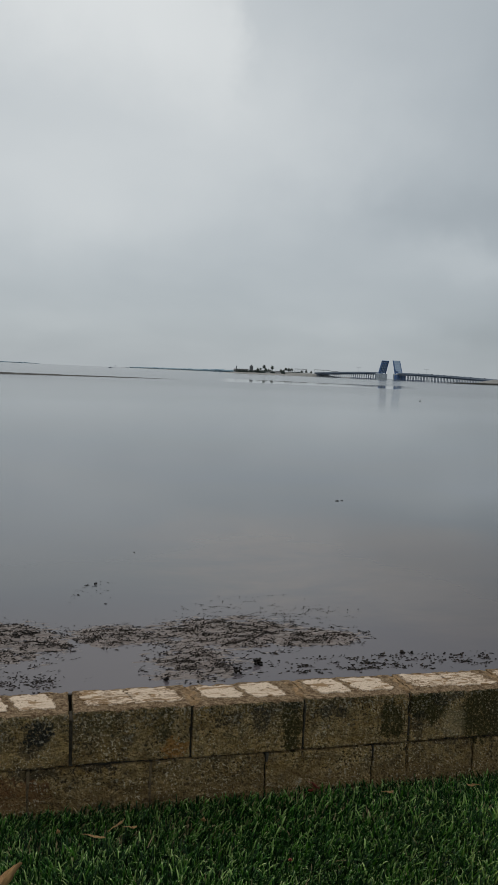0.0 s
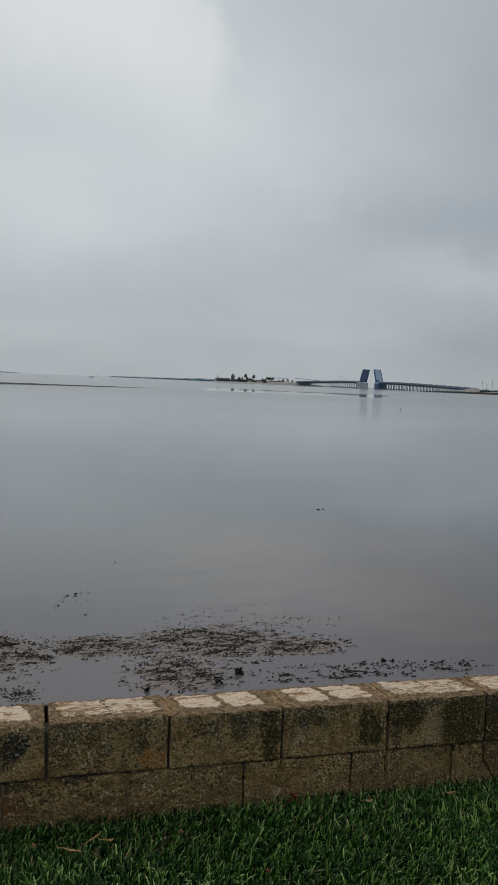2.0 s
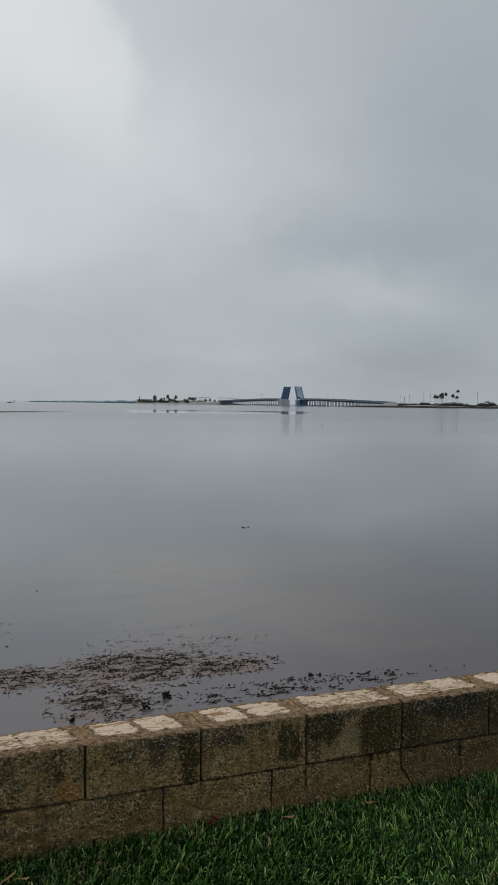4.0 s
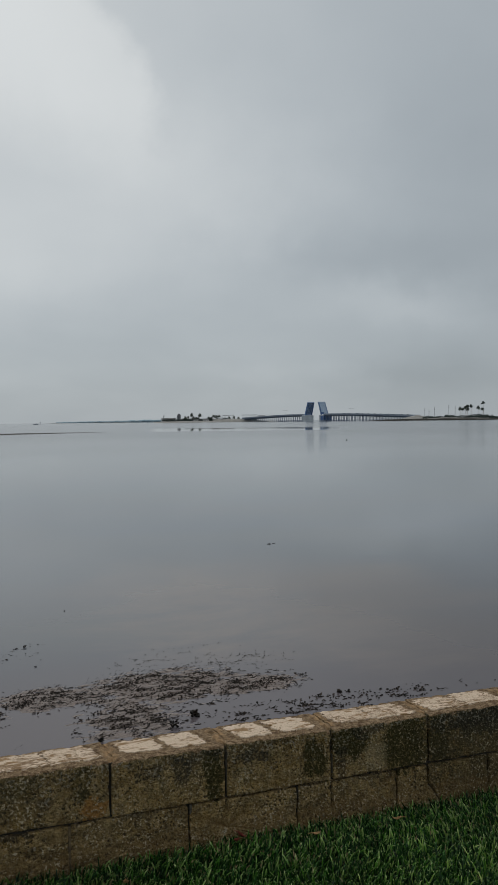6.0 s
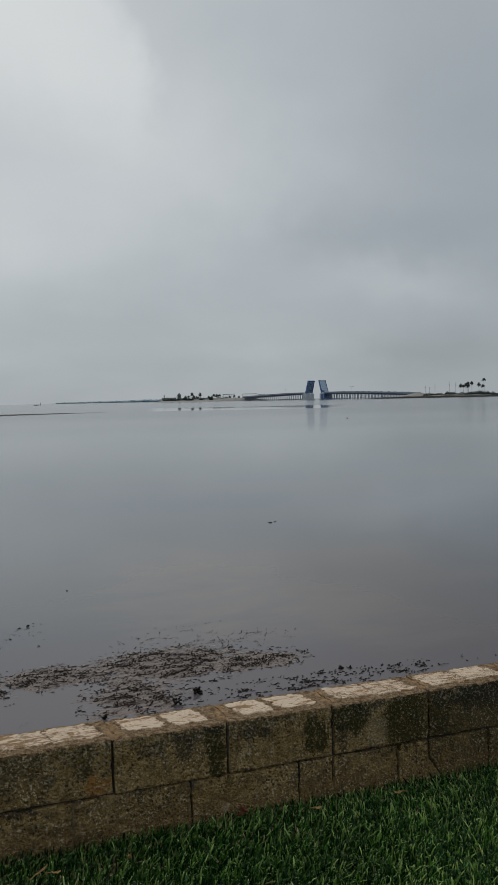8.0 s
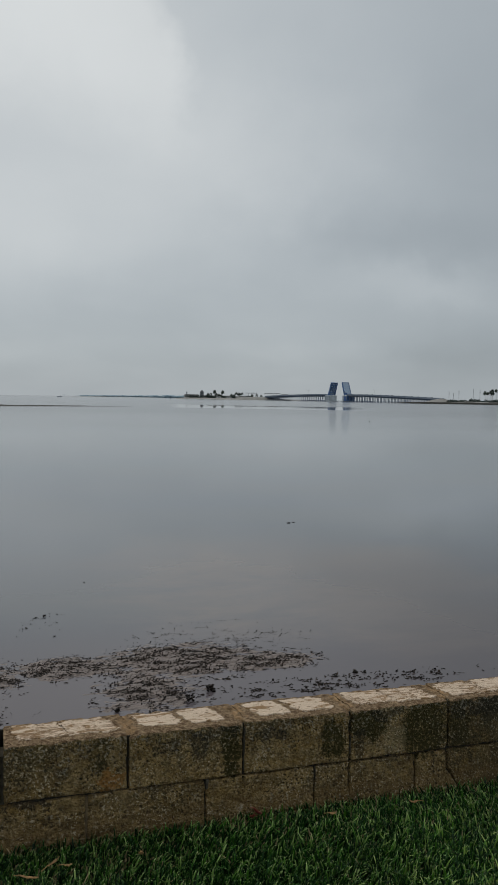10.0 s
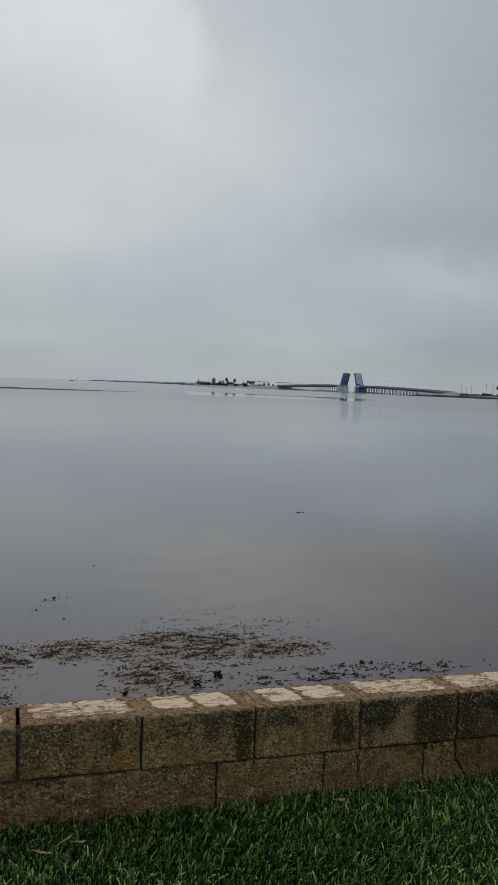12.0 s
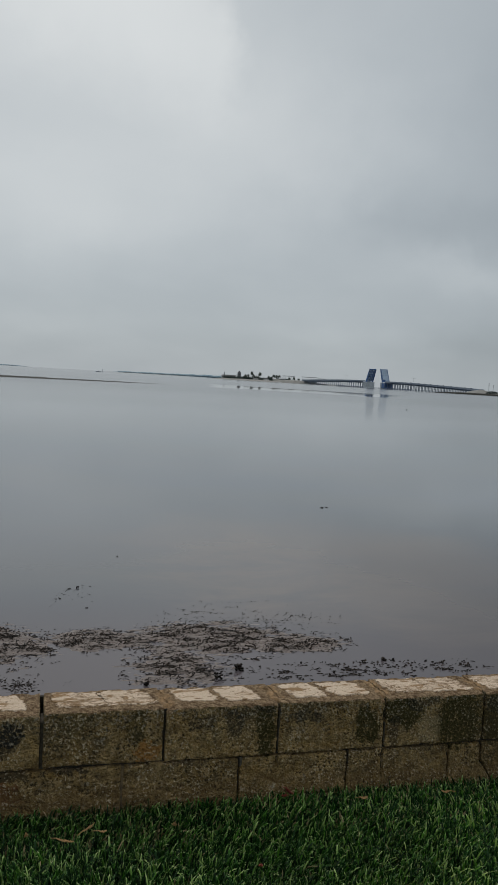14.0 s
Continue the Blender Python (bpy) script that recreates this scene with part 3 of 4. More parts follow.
def block_wall():
    wall = tagged(empty("block_wall"), "low weathered concrete block wall with white mortar on top", "wall", kind="structure")
    rnd = random.Random(5)
    uppers = [block_mesh(PITCH - 0.007, COURSE - 0.004, i) for i in range(9)]
    lowers = [block_mesh(PITCH - 0.004, COURSE - 0.006, i + 20, 0.0, 0.0, 0.006 if i in (2, 5) else 0.003) for i in range(7)]
    patches = [patch_mesh(0.126 + 0.010 * (i % 3), 0.113 + 0.008 * (i % 2), i, M_PATCH) for i in range(10)]
    wide = [patch_mesh(0.170, 0.128, i + 30, M_TORN) for i in range(4)]
    fills = [fill_mesh(i) for i in range(6)]
    z_up = TOP - (COURSE - 0.002) / 2
    z_low = TOP - COURSE - 0.003 - (COURSE - 0.006) / 2
    for k in range(-36, 38):
        b = new("block", uppers[(k * 5 + 3) % 9])
        b.parent = wall
        gap = 0.002 if k == -2 else (-0.001 if k == -3 else 0.0)
        b.location = ((k + 0.5) * PITCH + gap * 0.6, DEEP / 2 + rnd.uniform(-0.003, 0.003), z_up + rnd.uniform(-0.002, 0.002))
        b.rotation_euler = (0, radians(rnd.uniform(-0.25, 0.25)), radians(rnd.uniform(-0.3, 0.3)))
        if k == -3:
            b.location.z, b.rotation_euler.y = z_up - 0.004, radians(-0.5)
        streaky = k in (-2, 1, 2) or (abs(k) > 3 and rnd.random() < 0.4)
        for side, at in enumerate((0.28, 0.685)):
            p = new("mortar_patch", (wide if streaky else patches)[rnd.randrange(4 if streaky else 10)])
            p.parent = b
            p.location = ((at - 0.5) * PITCH + rnd.uniform(-0.006, 0.006), 0.011 + rnd.uniform(-0.006, 0.005), (COURSE - 0.002) / 2)
            p["label"] = "chipped white mortar fill"
        if k not in (-2,):
            j = new("joint_mortar", fills[(1, 3)[k - 1] if k in (1, 2) else (k % 3) * 2])
            j.parent, j.location = wall, (k * PITCH + 0.004, DEEP / 2 + 0.006, TOP)
        x0 = -0.136 + k * PITCH
        if k == 2:
            # broken through: straight down from the joint above, then off to one side
            for lo, hi, cl, cr in ((0.0, 0.335, 0.0, 0.13), (0.335, 1.0, 0.13, 0.0)):
                span = (hi - lo) * PITCH - 0.004
                c = new("block", block_mesh(span, COURSE - 0.006, 50 + int(hi * 10), cl, cr))
                c.parent = wall
                c.location = (x0 + (lo + hi) / 2 * PITCH, DEEP / 2, z_low)
                c["label"] = "cracked piece of a concrete block"
        elif k in (0, 1):
            c = new("block", block_mesh(PITCH - 0.004, COURSE - 0.006, 70 + k, 0.0, 0.0, 0.003, ((-0.066, 0.05), (-0.066, -0.03))[k]))
            c.parent = wall
            c.location = (x0 + PITCH / 2, DEEP / 2, z_low)
            c["label"] = "concrete block with a short crack"
        else:
            c = new("block", lowers[(k * 3 + 1) % 7])
            c.parent = wall
            c.location = (x0 + PITCH / 2, DEEP / 2 + rnd.uniform(-0.004, 0.003), z_low + rnd.uniform(-0.002, 0.002))
            c.rotation_euler = (0, radians(rnd.uniform(-0.3, 0.3)), radians(rnd.uniform(-0.3, 0.3)))
    for a, b in ((-14.6, -2 * PITCH - 0.02), (-2 * PITCH + 0.02, 15.4)):
        part("mortar_core", box((a + b) / 2, DEEP / 2 + 0.008, 0.085, b - a, DEEP - 0.022, 0.39), M_MORTAR, wall, "dark recessed joint mortar")
    # backstops added in the open joint so bright water behind doesn't show
    part("mortar_core", box(-2 * PITCH, 0.148, 0.03, 0.042, 0.056, 0.29), M_MORTAR, wall)
    part("mortar_core", box(-2 * PITCH, 0.182, 0.103, 0.042, 0.012, 0.352), M_MORTAR, wall)
    part("mortar_core", box(-2 * PITCH, 0.075, 0.02, 0.042, 0.09, 0.25), M_MORTAR, wall)
    part("joint_plug", box(-2 * PITCH + 0.002, 0.056, 0.175, 0.016, 0.075, 0.165, 0.004), M_PLUG, wall, "grey mortar plug in an open joint")
    for k in (-8, -6, -3, -2, -1, 5, 8):
        x = -0.136 + k * PITCH
        part("joint_plug", box(x, 0.06, 0.0, 0.012, 0.110, 0.188, 0.002), M_BED, wall, "brown mortar in a joint")
    for x, z, h in ((0.006, 0.19, 0.15), (PITCH + 0.006, 0.16, 0.07), (-0.136 + 0.007, 0.08, 0.035), (0.27 + 0.008, 0.07, 0.05)):
        part("joint_plug", box(x, 0.06, z, 0.011, 0.108, h, 0.002), M_PLUG, wall, "grey mortar plug in a joint")


block_wall()


# ---- lawn ----
def blades(name, x0, x1, y0, y1, count, long, wide, mat, seed, label, tip=None):
    rg = np.random.default_rng(seed)
    x, y = rg.uniform(x0, x1, count), rg.uniform(y0, y1, count)
    # blades of one patch lean much the same way
    comb = 0.5 + 1.0 * np.sin(x * 3.1 + 1.7 * np.sin(y * 4.3)) + 0.8 * np.sin(y * 5.7 + x * 2.2)
    yaw, face = comb + rg.normal(0, 1.4, count), rg.uniform(0, 2 * np.pi, count)
    lean, length = np.abs(rg.normal(0.46, 0.30, count)), long * rg.uniform(0.55, 1.25, count)
    width = wide * rg.uniform(0.6, 1.25, count)
    dx, dy = np.cos(yaw), np.sin(yaw)
    sx, sy = np.cos(face), np.sin(face)
    pts = []
    for f, k in ((0.0, 0.9), (0.45, 1.0), (0.86, 0.70)):
        tilt = lean * (0.5 + 0.9 * f)
        px, py, pz = x + dx * length * f * np.sin(tilt), y + dy * length * f * np.sin(tilt), length * f * np.cos(tilt * 0.9)
        for s in (-1, 1):
            pts.append(np.stack([px + s * sx * width * k / 2, py + s * sy * width * k / 2, pz], 1))
    tilt = lean * 1.45
    pts.append(np.stack([x + dx * length * np.sin(tilt), y + dy * length * np.sin(tilt), length * np.cos(np.minimum(tilt * 0.9, 1.5))], 1))
    v = np.stack(pts, 1)
    v[:, :, 2] += LAWN - 0.002
    v[:, :, 1] = np.minimum(v[:, :, 1], -0.002)
    me = bpy.data.meshes.new(name)
    base = np.arange(count)[:, None] * 7
    quads = np.concatenate([base + np.array([0, 1, 3, 2]), base + np.array([2, 3, 5, 4])])
    tris = base + np.array([4, 5, 6])
    loops = np.concatenate([quads.ravel(), tris.ravel()]).astype(np.int32)
    starts = np.concatenate([np.arange(len(quads)) * 4, len(quads) * 4 + np.arange(len(tris)) * 3]).astype(np.int32)
    me.vertices.add(count * 7)
    me.vertices.foreach_set("co", v.reshape(-1).astype(np.float32))
    me.loops.add(len(loops))
    me.loops.foreach_set("vertex_index", loops)
    me.polygons.add(len(starts))
    me.polygons.foreach_set("loop_start", starts)
    me.update(calc_edges=True)
    me.validate()
    me.materials.append(mat)
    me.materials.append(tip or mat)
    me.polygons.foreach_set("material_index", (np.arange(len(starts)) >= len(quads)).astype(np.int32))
    return tagged(new(name, me), label, "grass", kind="stuff")


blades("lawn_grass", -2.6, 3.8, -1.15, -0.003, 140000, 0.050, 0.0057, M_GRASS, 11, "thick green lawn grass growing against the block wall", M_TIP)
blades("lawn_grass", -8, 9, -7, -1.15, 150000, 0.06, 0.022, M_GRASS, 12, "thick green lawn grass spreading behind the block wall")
blades("lawn_grass", -9, -2.6, -1.15, -0.003, 40000, 0.055, 0.011, M_GRASS, 13, "thick green lawn grass along the block wall")
blades("lawn_grass", 3.8, 10, -1.15, -0.003, 40000, 0.055, 0.011, M_GRASS, 14, "thick green lawn grass along the block wall")
blades("dead_grass", -2.6, 3.8, -1.15, -0.003, 2600, 0.045, 0.004, M_STRAW, 15, "scattered tan dead blades in the lawn")
blades("dead_grass", -2.6, 3.8, -0.22, -0.003, 3400, 0.036, 0.0065, M_STRAW, 16, "tan dead blades gathered at the wall foot")


def dry_leaf(x, y, z, length, width, rz, curl, mat, label, seed, pitch=0.0):
    bm, n = bmesh.new(), 10
    rows = []
    for i in range(n + 1):
        f = i / n
        half = width / 2 * (math.sin(math.pi * min(1, f * 0.97 + 0.015)) ** 0.7) * (1 + 0.18 * fbm(f * 5 + seed, seed))
        lift = curl * (f - 0.5) ** 2 * 4 * length * 0.25
        hook = -1.1 * length * max(0.0, f - 0.62) ** 2 if length > 0.09 else 0.0
        rows.append([bm.verts.new((f * length - length / 2, s * half + hook, lift + (abs(s) * half * 0.45 if length < 0.09 else half * (2.4 * s * s if s < 0 else 0.7 * s * s)) + 0.004 * fbm(f * 6, s * 2 + seed))) for s in (-1, -0.5, 0, 0.5, 1)])
    for a, b in zip(rows, rows[1:]):
        for j in range(4):
            bm.faces.new((a[j], a[j + 1], b[j + 1], b[j]))
    bmesh.ops.remove_doubles(bm, verts=bm.verts, dist=0.0004)
    bmesh.ops.solidify(bm, geom=bm.faces[:], thickness=0.0012)
    leaf = empty("dry_leaf", pose(x, y, z, 0, pitch, rz))
    part("blade", bm, mat, leaf, smooth=True)
    part("stalk", tube((-length / 2 - 0.02, 0, 0.004), (-length / 2 + 0.005, 0, curl * length * 0.25), 0.0012, 0.0016, 5), mat, leaf)
    return tagged(leaf, label, "leaf")



for x, y, z, length, width, rz, curl, mat, label, pitch in (
        (-0.990, -0.436, -0.004, 0.106, 0.050, 56, 1.0, M_LEAF, "curled tan dry leaf lying on the lawn", -16),
        (-0.735, -0.222, -0.020, 0.07, 0.009, -38, 0.3, M_LEAF, "narrow tan dry leaf lying on the lawn", -8),
        (-0.66, -0.16, -0.02, 0.05, 0.008, 32, 0.4, M_LEAF, "narrow tan dry leaf lying on the lawn", -14),
        (0.040, -0.032, -0.024, 0.044, 0.030, 20, 0.8, M_REDLEAF, "small red dry leaf by the wall foot", 40),
        (0.022, -0.048, -0.030, 0.036, 0.024, 100, 0.8, M_REDLEAF, "small red dry leaf by the wall foot", 30),
        (-0.394, -0.20, -0.012, 0.034, 0.018, 75, 0.8, M_LEAF, "small tan dry leaf lying on the lawn", 35),
        (-0.18, -0.46, -0.008, 0.030, 0.013, 60, 0.9, M_REDLEAF, "small red dry leaf lying on the lawn", 30),
        (0.295, -0.10, -0.03, 0.03, 0.016, 10, 0.9, M_LEAF, "small tan dry leaf by the wall foot", 12),
        (0.62, -0.10, -0.032, 0.034, 0.016, 140, 0.9, M_LEAF, "small tan dry leaf by the wall foot", 16),
        (-0.85, -0.17, -0.025, 0.03, 0.014, 95, 0.8, M_LEAF, "small tan dry leaf by the wall foot", 40),
        (-0.62, -0.18, -0.025, 0.03, 0.012, 15, 0.8, M_LEAF, "small tan dry leaf by the wall foot", 14)):
    dry_leaf(x, y, z, length, width, rz, curl, mat, label, abs(x) * 17, pitch)


# ---- wrack and mud on the near water ----
BEDS = ((-1.55, 7.40, 1.05, 0.85, 1.0), (0.0, 7.55, 0.62, 0.45, 1.0), (1.45, 7.50, 1.20, 0.74, 1.0), (2.45, 7.22, 0.80, 0.40, 0.9), (0.85, 6.46, 0.66, 0.62, 0.85),
        (2.55, 8.25, 1.10, 0.40, 0.30), (1.40, 8.65, 0.80, 0.30, 0.22), (3.0, 6.22, 2.1, 0.26, 0.46), (-1.15, 6.10, 0.60, 0.34, 0.50), (-5.0, 7.2, 2.6, 1.0, 0.8),
        (-0.2, 9.65, 0.5, 0.6, 0.10), (2.4, 9.0, 0.9, 0.35, 0.11))


def wrack_density(x, y, least=0.0):
    d = 0.0
    for cx, cy, rx, ry, k in BEDS:
        if k < least:
            continue
        r = math.hypot((x - cx) / rx, (y - cy) / ry)
        d = max(d, k * max(0.0, 1.0 - max(0.0, r - 0.35) / 0.95))
    return d * (1.0 + 0.75 * fbm(x * 1.9, y * 4.2, 3.0, 4))


def mud_height(x, y):
    h = (wrack_density(x, y, 0.7) - 0.44) * 0.034 + 0.015 * fbm(x * 5, y * 16, 1.0, 5)
    return max(-0.05, min(0.03, h))


def mud_bank():
    nx, ny, x0, x1, y0, y1 = 400, 190, -4.0, 4.2, 5.6, 9.2
    verts, faces = [], []
    for j in range(ny + 1):
        for i in range(nx + 1):
            x, y = x0 + (x1 - x0) * i / nx, y0 + (y1 - y0) * j / ny
            verts.append((x, y, WATER + mud_height(x, y)))
    for j in range(ny):
        for i in range(nx):
            a = j * (nx + 1) + i
            faces.append((a, a + 1, a + nx + 2, a + nx + 1))
    return tagged(pydata("mud_bank", verts, faces, M_MUD, smooth=True), "wet brown mud just breaking the calm water", "mud", kind="structure")


def wrack():
    """Torn scraps, each a short irregular strand of three to five joints, many of them in tufts."""
    rnd = random.Random(8)
    verts, faces, made, tries = [], [], 0, 0
    while made < 13500 and tries < 330000:
        tries += 1
        cx, cy = rnd.uniform(-4.0, 5.6), rnd.uniform(5.7, 10.4)
        if rnd.random() > wrack_density(cx, cy) ** 1.5 * (0.10 + 1.9 * max(0.0, 0.12 + fbm(cx * 4, cy * 12, 7.0, 4))):
            continue
        for _ in range(rnd.choice((1, 1, 1, 2, 4))):
            made += 1
            x, y = cx + rnd.gauss(0, 0.03), cy + rnd.gauss(0, 0.014)
            length, width = rnd.uniform(0.012, 0.040) * (2.0 if rnd.random() < 0.10 else 1.0), rnd.uniform(0.006, 0.018)
            a, n = rnd.gauss(0.05, 0.5), rnd.choice((2, 3, 3, 4))
            if y > 7.9 and wrack_density(x, y) < 0.45:
                length, width = length * 0.6, width * 0.75
            if y < 6.7 and x > 1.8:
                length, width = length * 1.1, width * 1.45
            z = WATER + max(0.0, mud_height(x, y)) + rnd.uniform(-0.001, 0.006)
            rise = rnd.uniform(0.008, 0.034) * (rnd.random() < 0.14)
            base = len(verts)
            for k in range(n + 1):
                half = width * (0.5 if 0 < k < n else 0.12) * rnd.uniform(0.5, 1.5)
                dx, dy = math.cos(a), math.sin(a)
                pz = z + rise * k / n
                verts += [(x - dy * half, y + dx * half, pz), (x, y, pz + half * 0.7), (x + dy * half, y - dx * half, pz), (x, y, pz - half * 0.4)]
                x, y, a = x + dx * length / n, y + dy * length / n, a + rnd.gauss(0, 0.7)
            for k in range(0, 4 * n, 4):
                for q in range(4):
                    faces.append((base + k + q, base + k + (q + 1) % 4, base + k + 4 + (q + 1) % 4, base + k + 4 + q))
    return tagged(pydata("seaweed_wrack", verts, faces, M_WEED), "dark scraps of seaweed strewn over wet mud and water", "seaweed", kind="stuff")


def seaweed_clump(x, y, size, height, seed, label):
    rnd, bm = random.Random(seed), bmesh.new()
    for _ in range(15):
        r = bmesh.ops.create_icosphere(bm, subdivisions=2, radius=size * rnd.uniform(0.09, 0.20))
        ox, oy, oz = rnd.gauss(0, size * 0.26), rnd.gauss(0, size * 0.15), rnd.uniform(0.0, 0.8) ** 1.5 * height
        for v in r["verts"]:
            v.co *= 1 + 0.95 * fbm(v.co.x / size * 5 + seed, v.co.y / size * 5, v.co.z / size * 5 + ox * 9, 3)
            v.co.z *= min(1.0, height / size * 1.1)
            v.co += Vector((ox, oy, oz))
    thing = empty("seaweed_clump", pose(x, y, WATER))
    part("mass", bm, M_WEED, thing)
    for _ in range(5):
        a, k = rnd.uniform(0, 6.28), size * rnd.uniform(0.35, 0.7)
        part("frond", tube((0, 0, height * 0.4), (math.cos(a) * k, math.sin(a) * k * 0.6, rnd.uniform(0.0, height * 0.9)), size * 0.05, size * 0.015, 5), M_WEED, thing)
    return tagged(thing, label, "seaweed")


mud_bank()
wrack()
for x, y, size, height, label in ((1.56, 6.36, 0.12, 0.085, "dark clump of seaweed heaped on wet mud"), (3.47, 6.50, 0.085, 0.05, "dark clump of seaweed in calm water"), (1.25, 6.10, 0.07, 0.09, "dark upright clump of seaweed by the wall"),
                                  (0.42, 5.98, 0.08, 0.06, "dark clump of seaweed by the wall"), (-0.13, 10.05, 0.055, 0.04, "small dark seaweed tuft in calm water"), (-0.27, 10.0, 0.04, 0.02, "small dark seaweed tuft in calm water"),
                                  (-0.42, 9.46, 0.035, 0.02, "small dark seaweed tuft in calm water"), (-0.05, 8.96, 0.03, 0.02, "small dark seaweed tuft in calm water"),
                                  # the last two stand for dark floating marks of unsettled kind
                                  (0.69, 12.25, 0.03, 0.02, "small dark seaweed tuft in calm water"), (6.86, 18.22, 0.10, 0.03, "small dark clump afloat on calm water"), (7.02, 18.3, 0.06, 0.025, "small dark clump afloat on calm water")):
    seaweed_clump(x, y, size, height, int(abs(x * 100) + y * 10), label)


# ---- bars and markers on the bay ----
def low_bar(name, ax, ay, bx, by, half, height, mat, label, category, seed):
    """A long low bank with ragged edges, tapering to both ends."""
    a, b = Vector((ax, ay, 0)), Vector((bx, by, 0))
    along, n = b - a, 90
    side = Vector((-along.y, along.x, 0)).normalized()
    verts, faces = [], []
    for i in range(n + 1):
        f = i / n
        taper = min(1.0, f * 9, (1 - f) * 2.2) ** 0.7 if 0 < f < 1 else 0.02
        k = taper * (1 + 0.3 * fbm(f * 9 + seed, seed, 0, 3))
        for s, h in ((-1, -0.15), (-0.6, 0.75), (0, 1.0), (0.6, 0.75), (1, -0.15)):
            p = a + along * f + side * (s * half * k + half * 0.4 * fbm(f * 5, seed + 2))
            verts.append((p.x, p.y, WATER - 0.03 + height * h * k * (1 + 0.25 * fbm(f * 30, s + seed, 2, 3))))
    for i in range(n):
        for j in range(4):
            c = i * 5 + j
            faces.append((c, c + 5, c + 6, c + 1))
    return tagged(pydata(name, verts, faces, mat, smooth=True), label, category, kind="structure")


low_bar("sandbar", -95, 190, 44, 271, 5.0, 0.5, M_MARSH, "long low dark marsh bar lying in the bay", "sandbar", 1)
# dark strip added to draw the bridge deck's reflection on the water
low_bar("mud_bar", 84, 345, 152, 309, 2.0, 0.10, M_MARSH, "thin dark strip on the water standing in for the bridge deck's reflection", "sandbar", 2)


def channel_marker(x, y, height, label):
    m = empty("channel_marker", pose(x, y, WATER))
    part("pile", tube((0, 0, -2.0), (0, 0, height), 0.32, 0.28, 8), M_PILE, m)
    part("sign", box(0, -0.4, height - 0.6, 1.3, 0.12, 1.3, 0.03), M_PILE, m, "dark daymark board")
    part("bracket", box(0, -0.33, height - 0.6, 0.2, 0.12, 1.5), M_STEEL, m)
    return tagged(m, label, "marker")


for x, y, h in ((119.5, 1566.5, 5.0), (246.7, 1191.6, 4.5), (499, 1090, 4.0), (545, 1017, 5.0)):
    channel_marker(x, y, h, "dark timber channel marker standing in the bay")


def float_buoy(x, y):
    b = empty("float_buoy", pose(x, y, WATER))
    bm = bmesh.new()
    bmesh.ops.create_uvsphere(bm, u_segments=12, v_segments=8, radius=0.10)
    bmesh.ops.translate(bm, vec=(0, 0, 0.04), verts=bm.verts)
    part("float", bm, M_BLACK, b, smooth=True)
    part("stick", tube((0, 0, 0.05), (0, 0, 0.20), 0.02, 0.018, 6), M_BLACK, b)
    return tagged(b, "small dark float on calm water", "buoy")


float_buoy(56.5, 116.4)


def motor_boat(x, y, rz):
    b = empty("motor_boat", pose(x, y, WATER, 0, 0, rz))
    bm = bmesh.new()
    rows = []
    for f, half, low in ((-4.0, 1.25, -0.3), (-1.0, 1.35, -0.35), (2.0, 1.1, -0.3), (3.6, 0.5, 0.0), (4.4, 0.04, 0.7)):
        rows.append([bm.verts.new(p) for p in ((f, -half, 1.0 + max(0, f) * 0.08), (f, -half * 0.7, low), (f, half * 0.7, low), (f, half, 1.0 + max(0, f) * 0.08))])
    for p, q in zip(rows, rows[1:]):
        for j in range(4):
            bm.faces.new((p[j], p[(j + 1) % 4], q[(j + 1) % 4], q[j]))
    bm.faces.new(rows[0])
    part("hull", bm, M_PILE, b, "dark hull")
    part("console", box(-0.6, 0, 1.5, 1.2, 1.1, 1.1, 0.08), M_WHITE, b)
    part("top", box(-0.6, 0, 3.0, 2.6, 2.0, 0.12, 0.04), M_WHITE, b, "white hard top")
    for sx in (-1.5, 0.3):
        for sy in (-0.8, 0.8):
            part("post", tube((sx, sy, 0.9), (sx, sy, 3.0), 0.05, 0.05, 6), M_STEEL, b)
    part("outboard", box(-4.3, 0, 1.0, 0.6, 0.5, 1.3, 0.08), M_BLACK, b)
    return tagged(b, "small white-topped motor boat on the bay", "boat")


motor_boat(103, 1450, 190)


# ---- the drawbridge ----
HEAD = math.degrees(math.atan2(-0.97437, 0.22495))
bridge_at = pose(596.7, 1364.9, WATER, 0, 0, HEAD)
WIDE, PIVOT, LEAF, LEAN_IN = 15.0, 25.5, 24.3, 22.0


def deck_height(s):
    return 12.7 - 4.6 * max(0.0, (abs(s) - 70) / 180) ** 1.25


def ribbon(s0, s1, n, w0, w1, up0, up1):
    """A beam that follows the bridge deck from s0 to s1 between two offsets across and two offsets in height."""
    bm, rows = bmesh.new(), []
    for i in range(n + 1):
        s = s0 + (s1 - s0) * i / n
        z = deck_height(s)
        rows.append([bm.verts.new((s, ww, z + u)) for ww, u in ((w0, up0), (w1, up0), (w1, up1), (w0, up1))])
    for p, q in zip(rows, rows[1:]):
        for j in range(4):
            bm.faces.new((p[j], q[j], q[(j + 1) % 4], p[(j + 1) % 4]))
    bm.faces.new(rows[0])
    bm.faces.new(rows[-1][::-1])
    bmesh.ops.recalc_face_normals(bm, faces=bm.faces)
    return bm


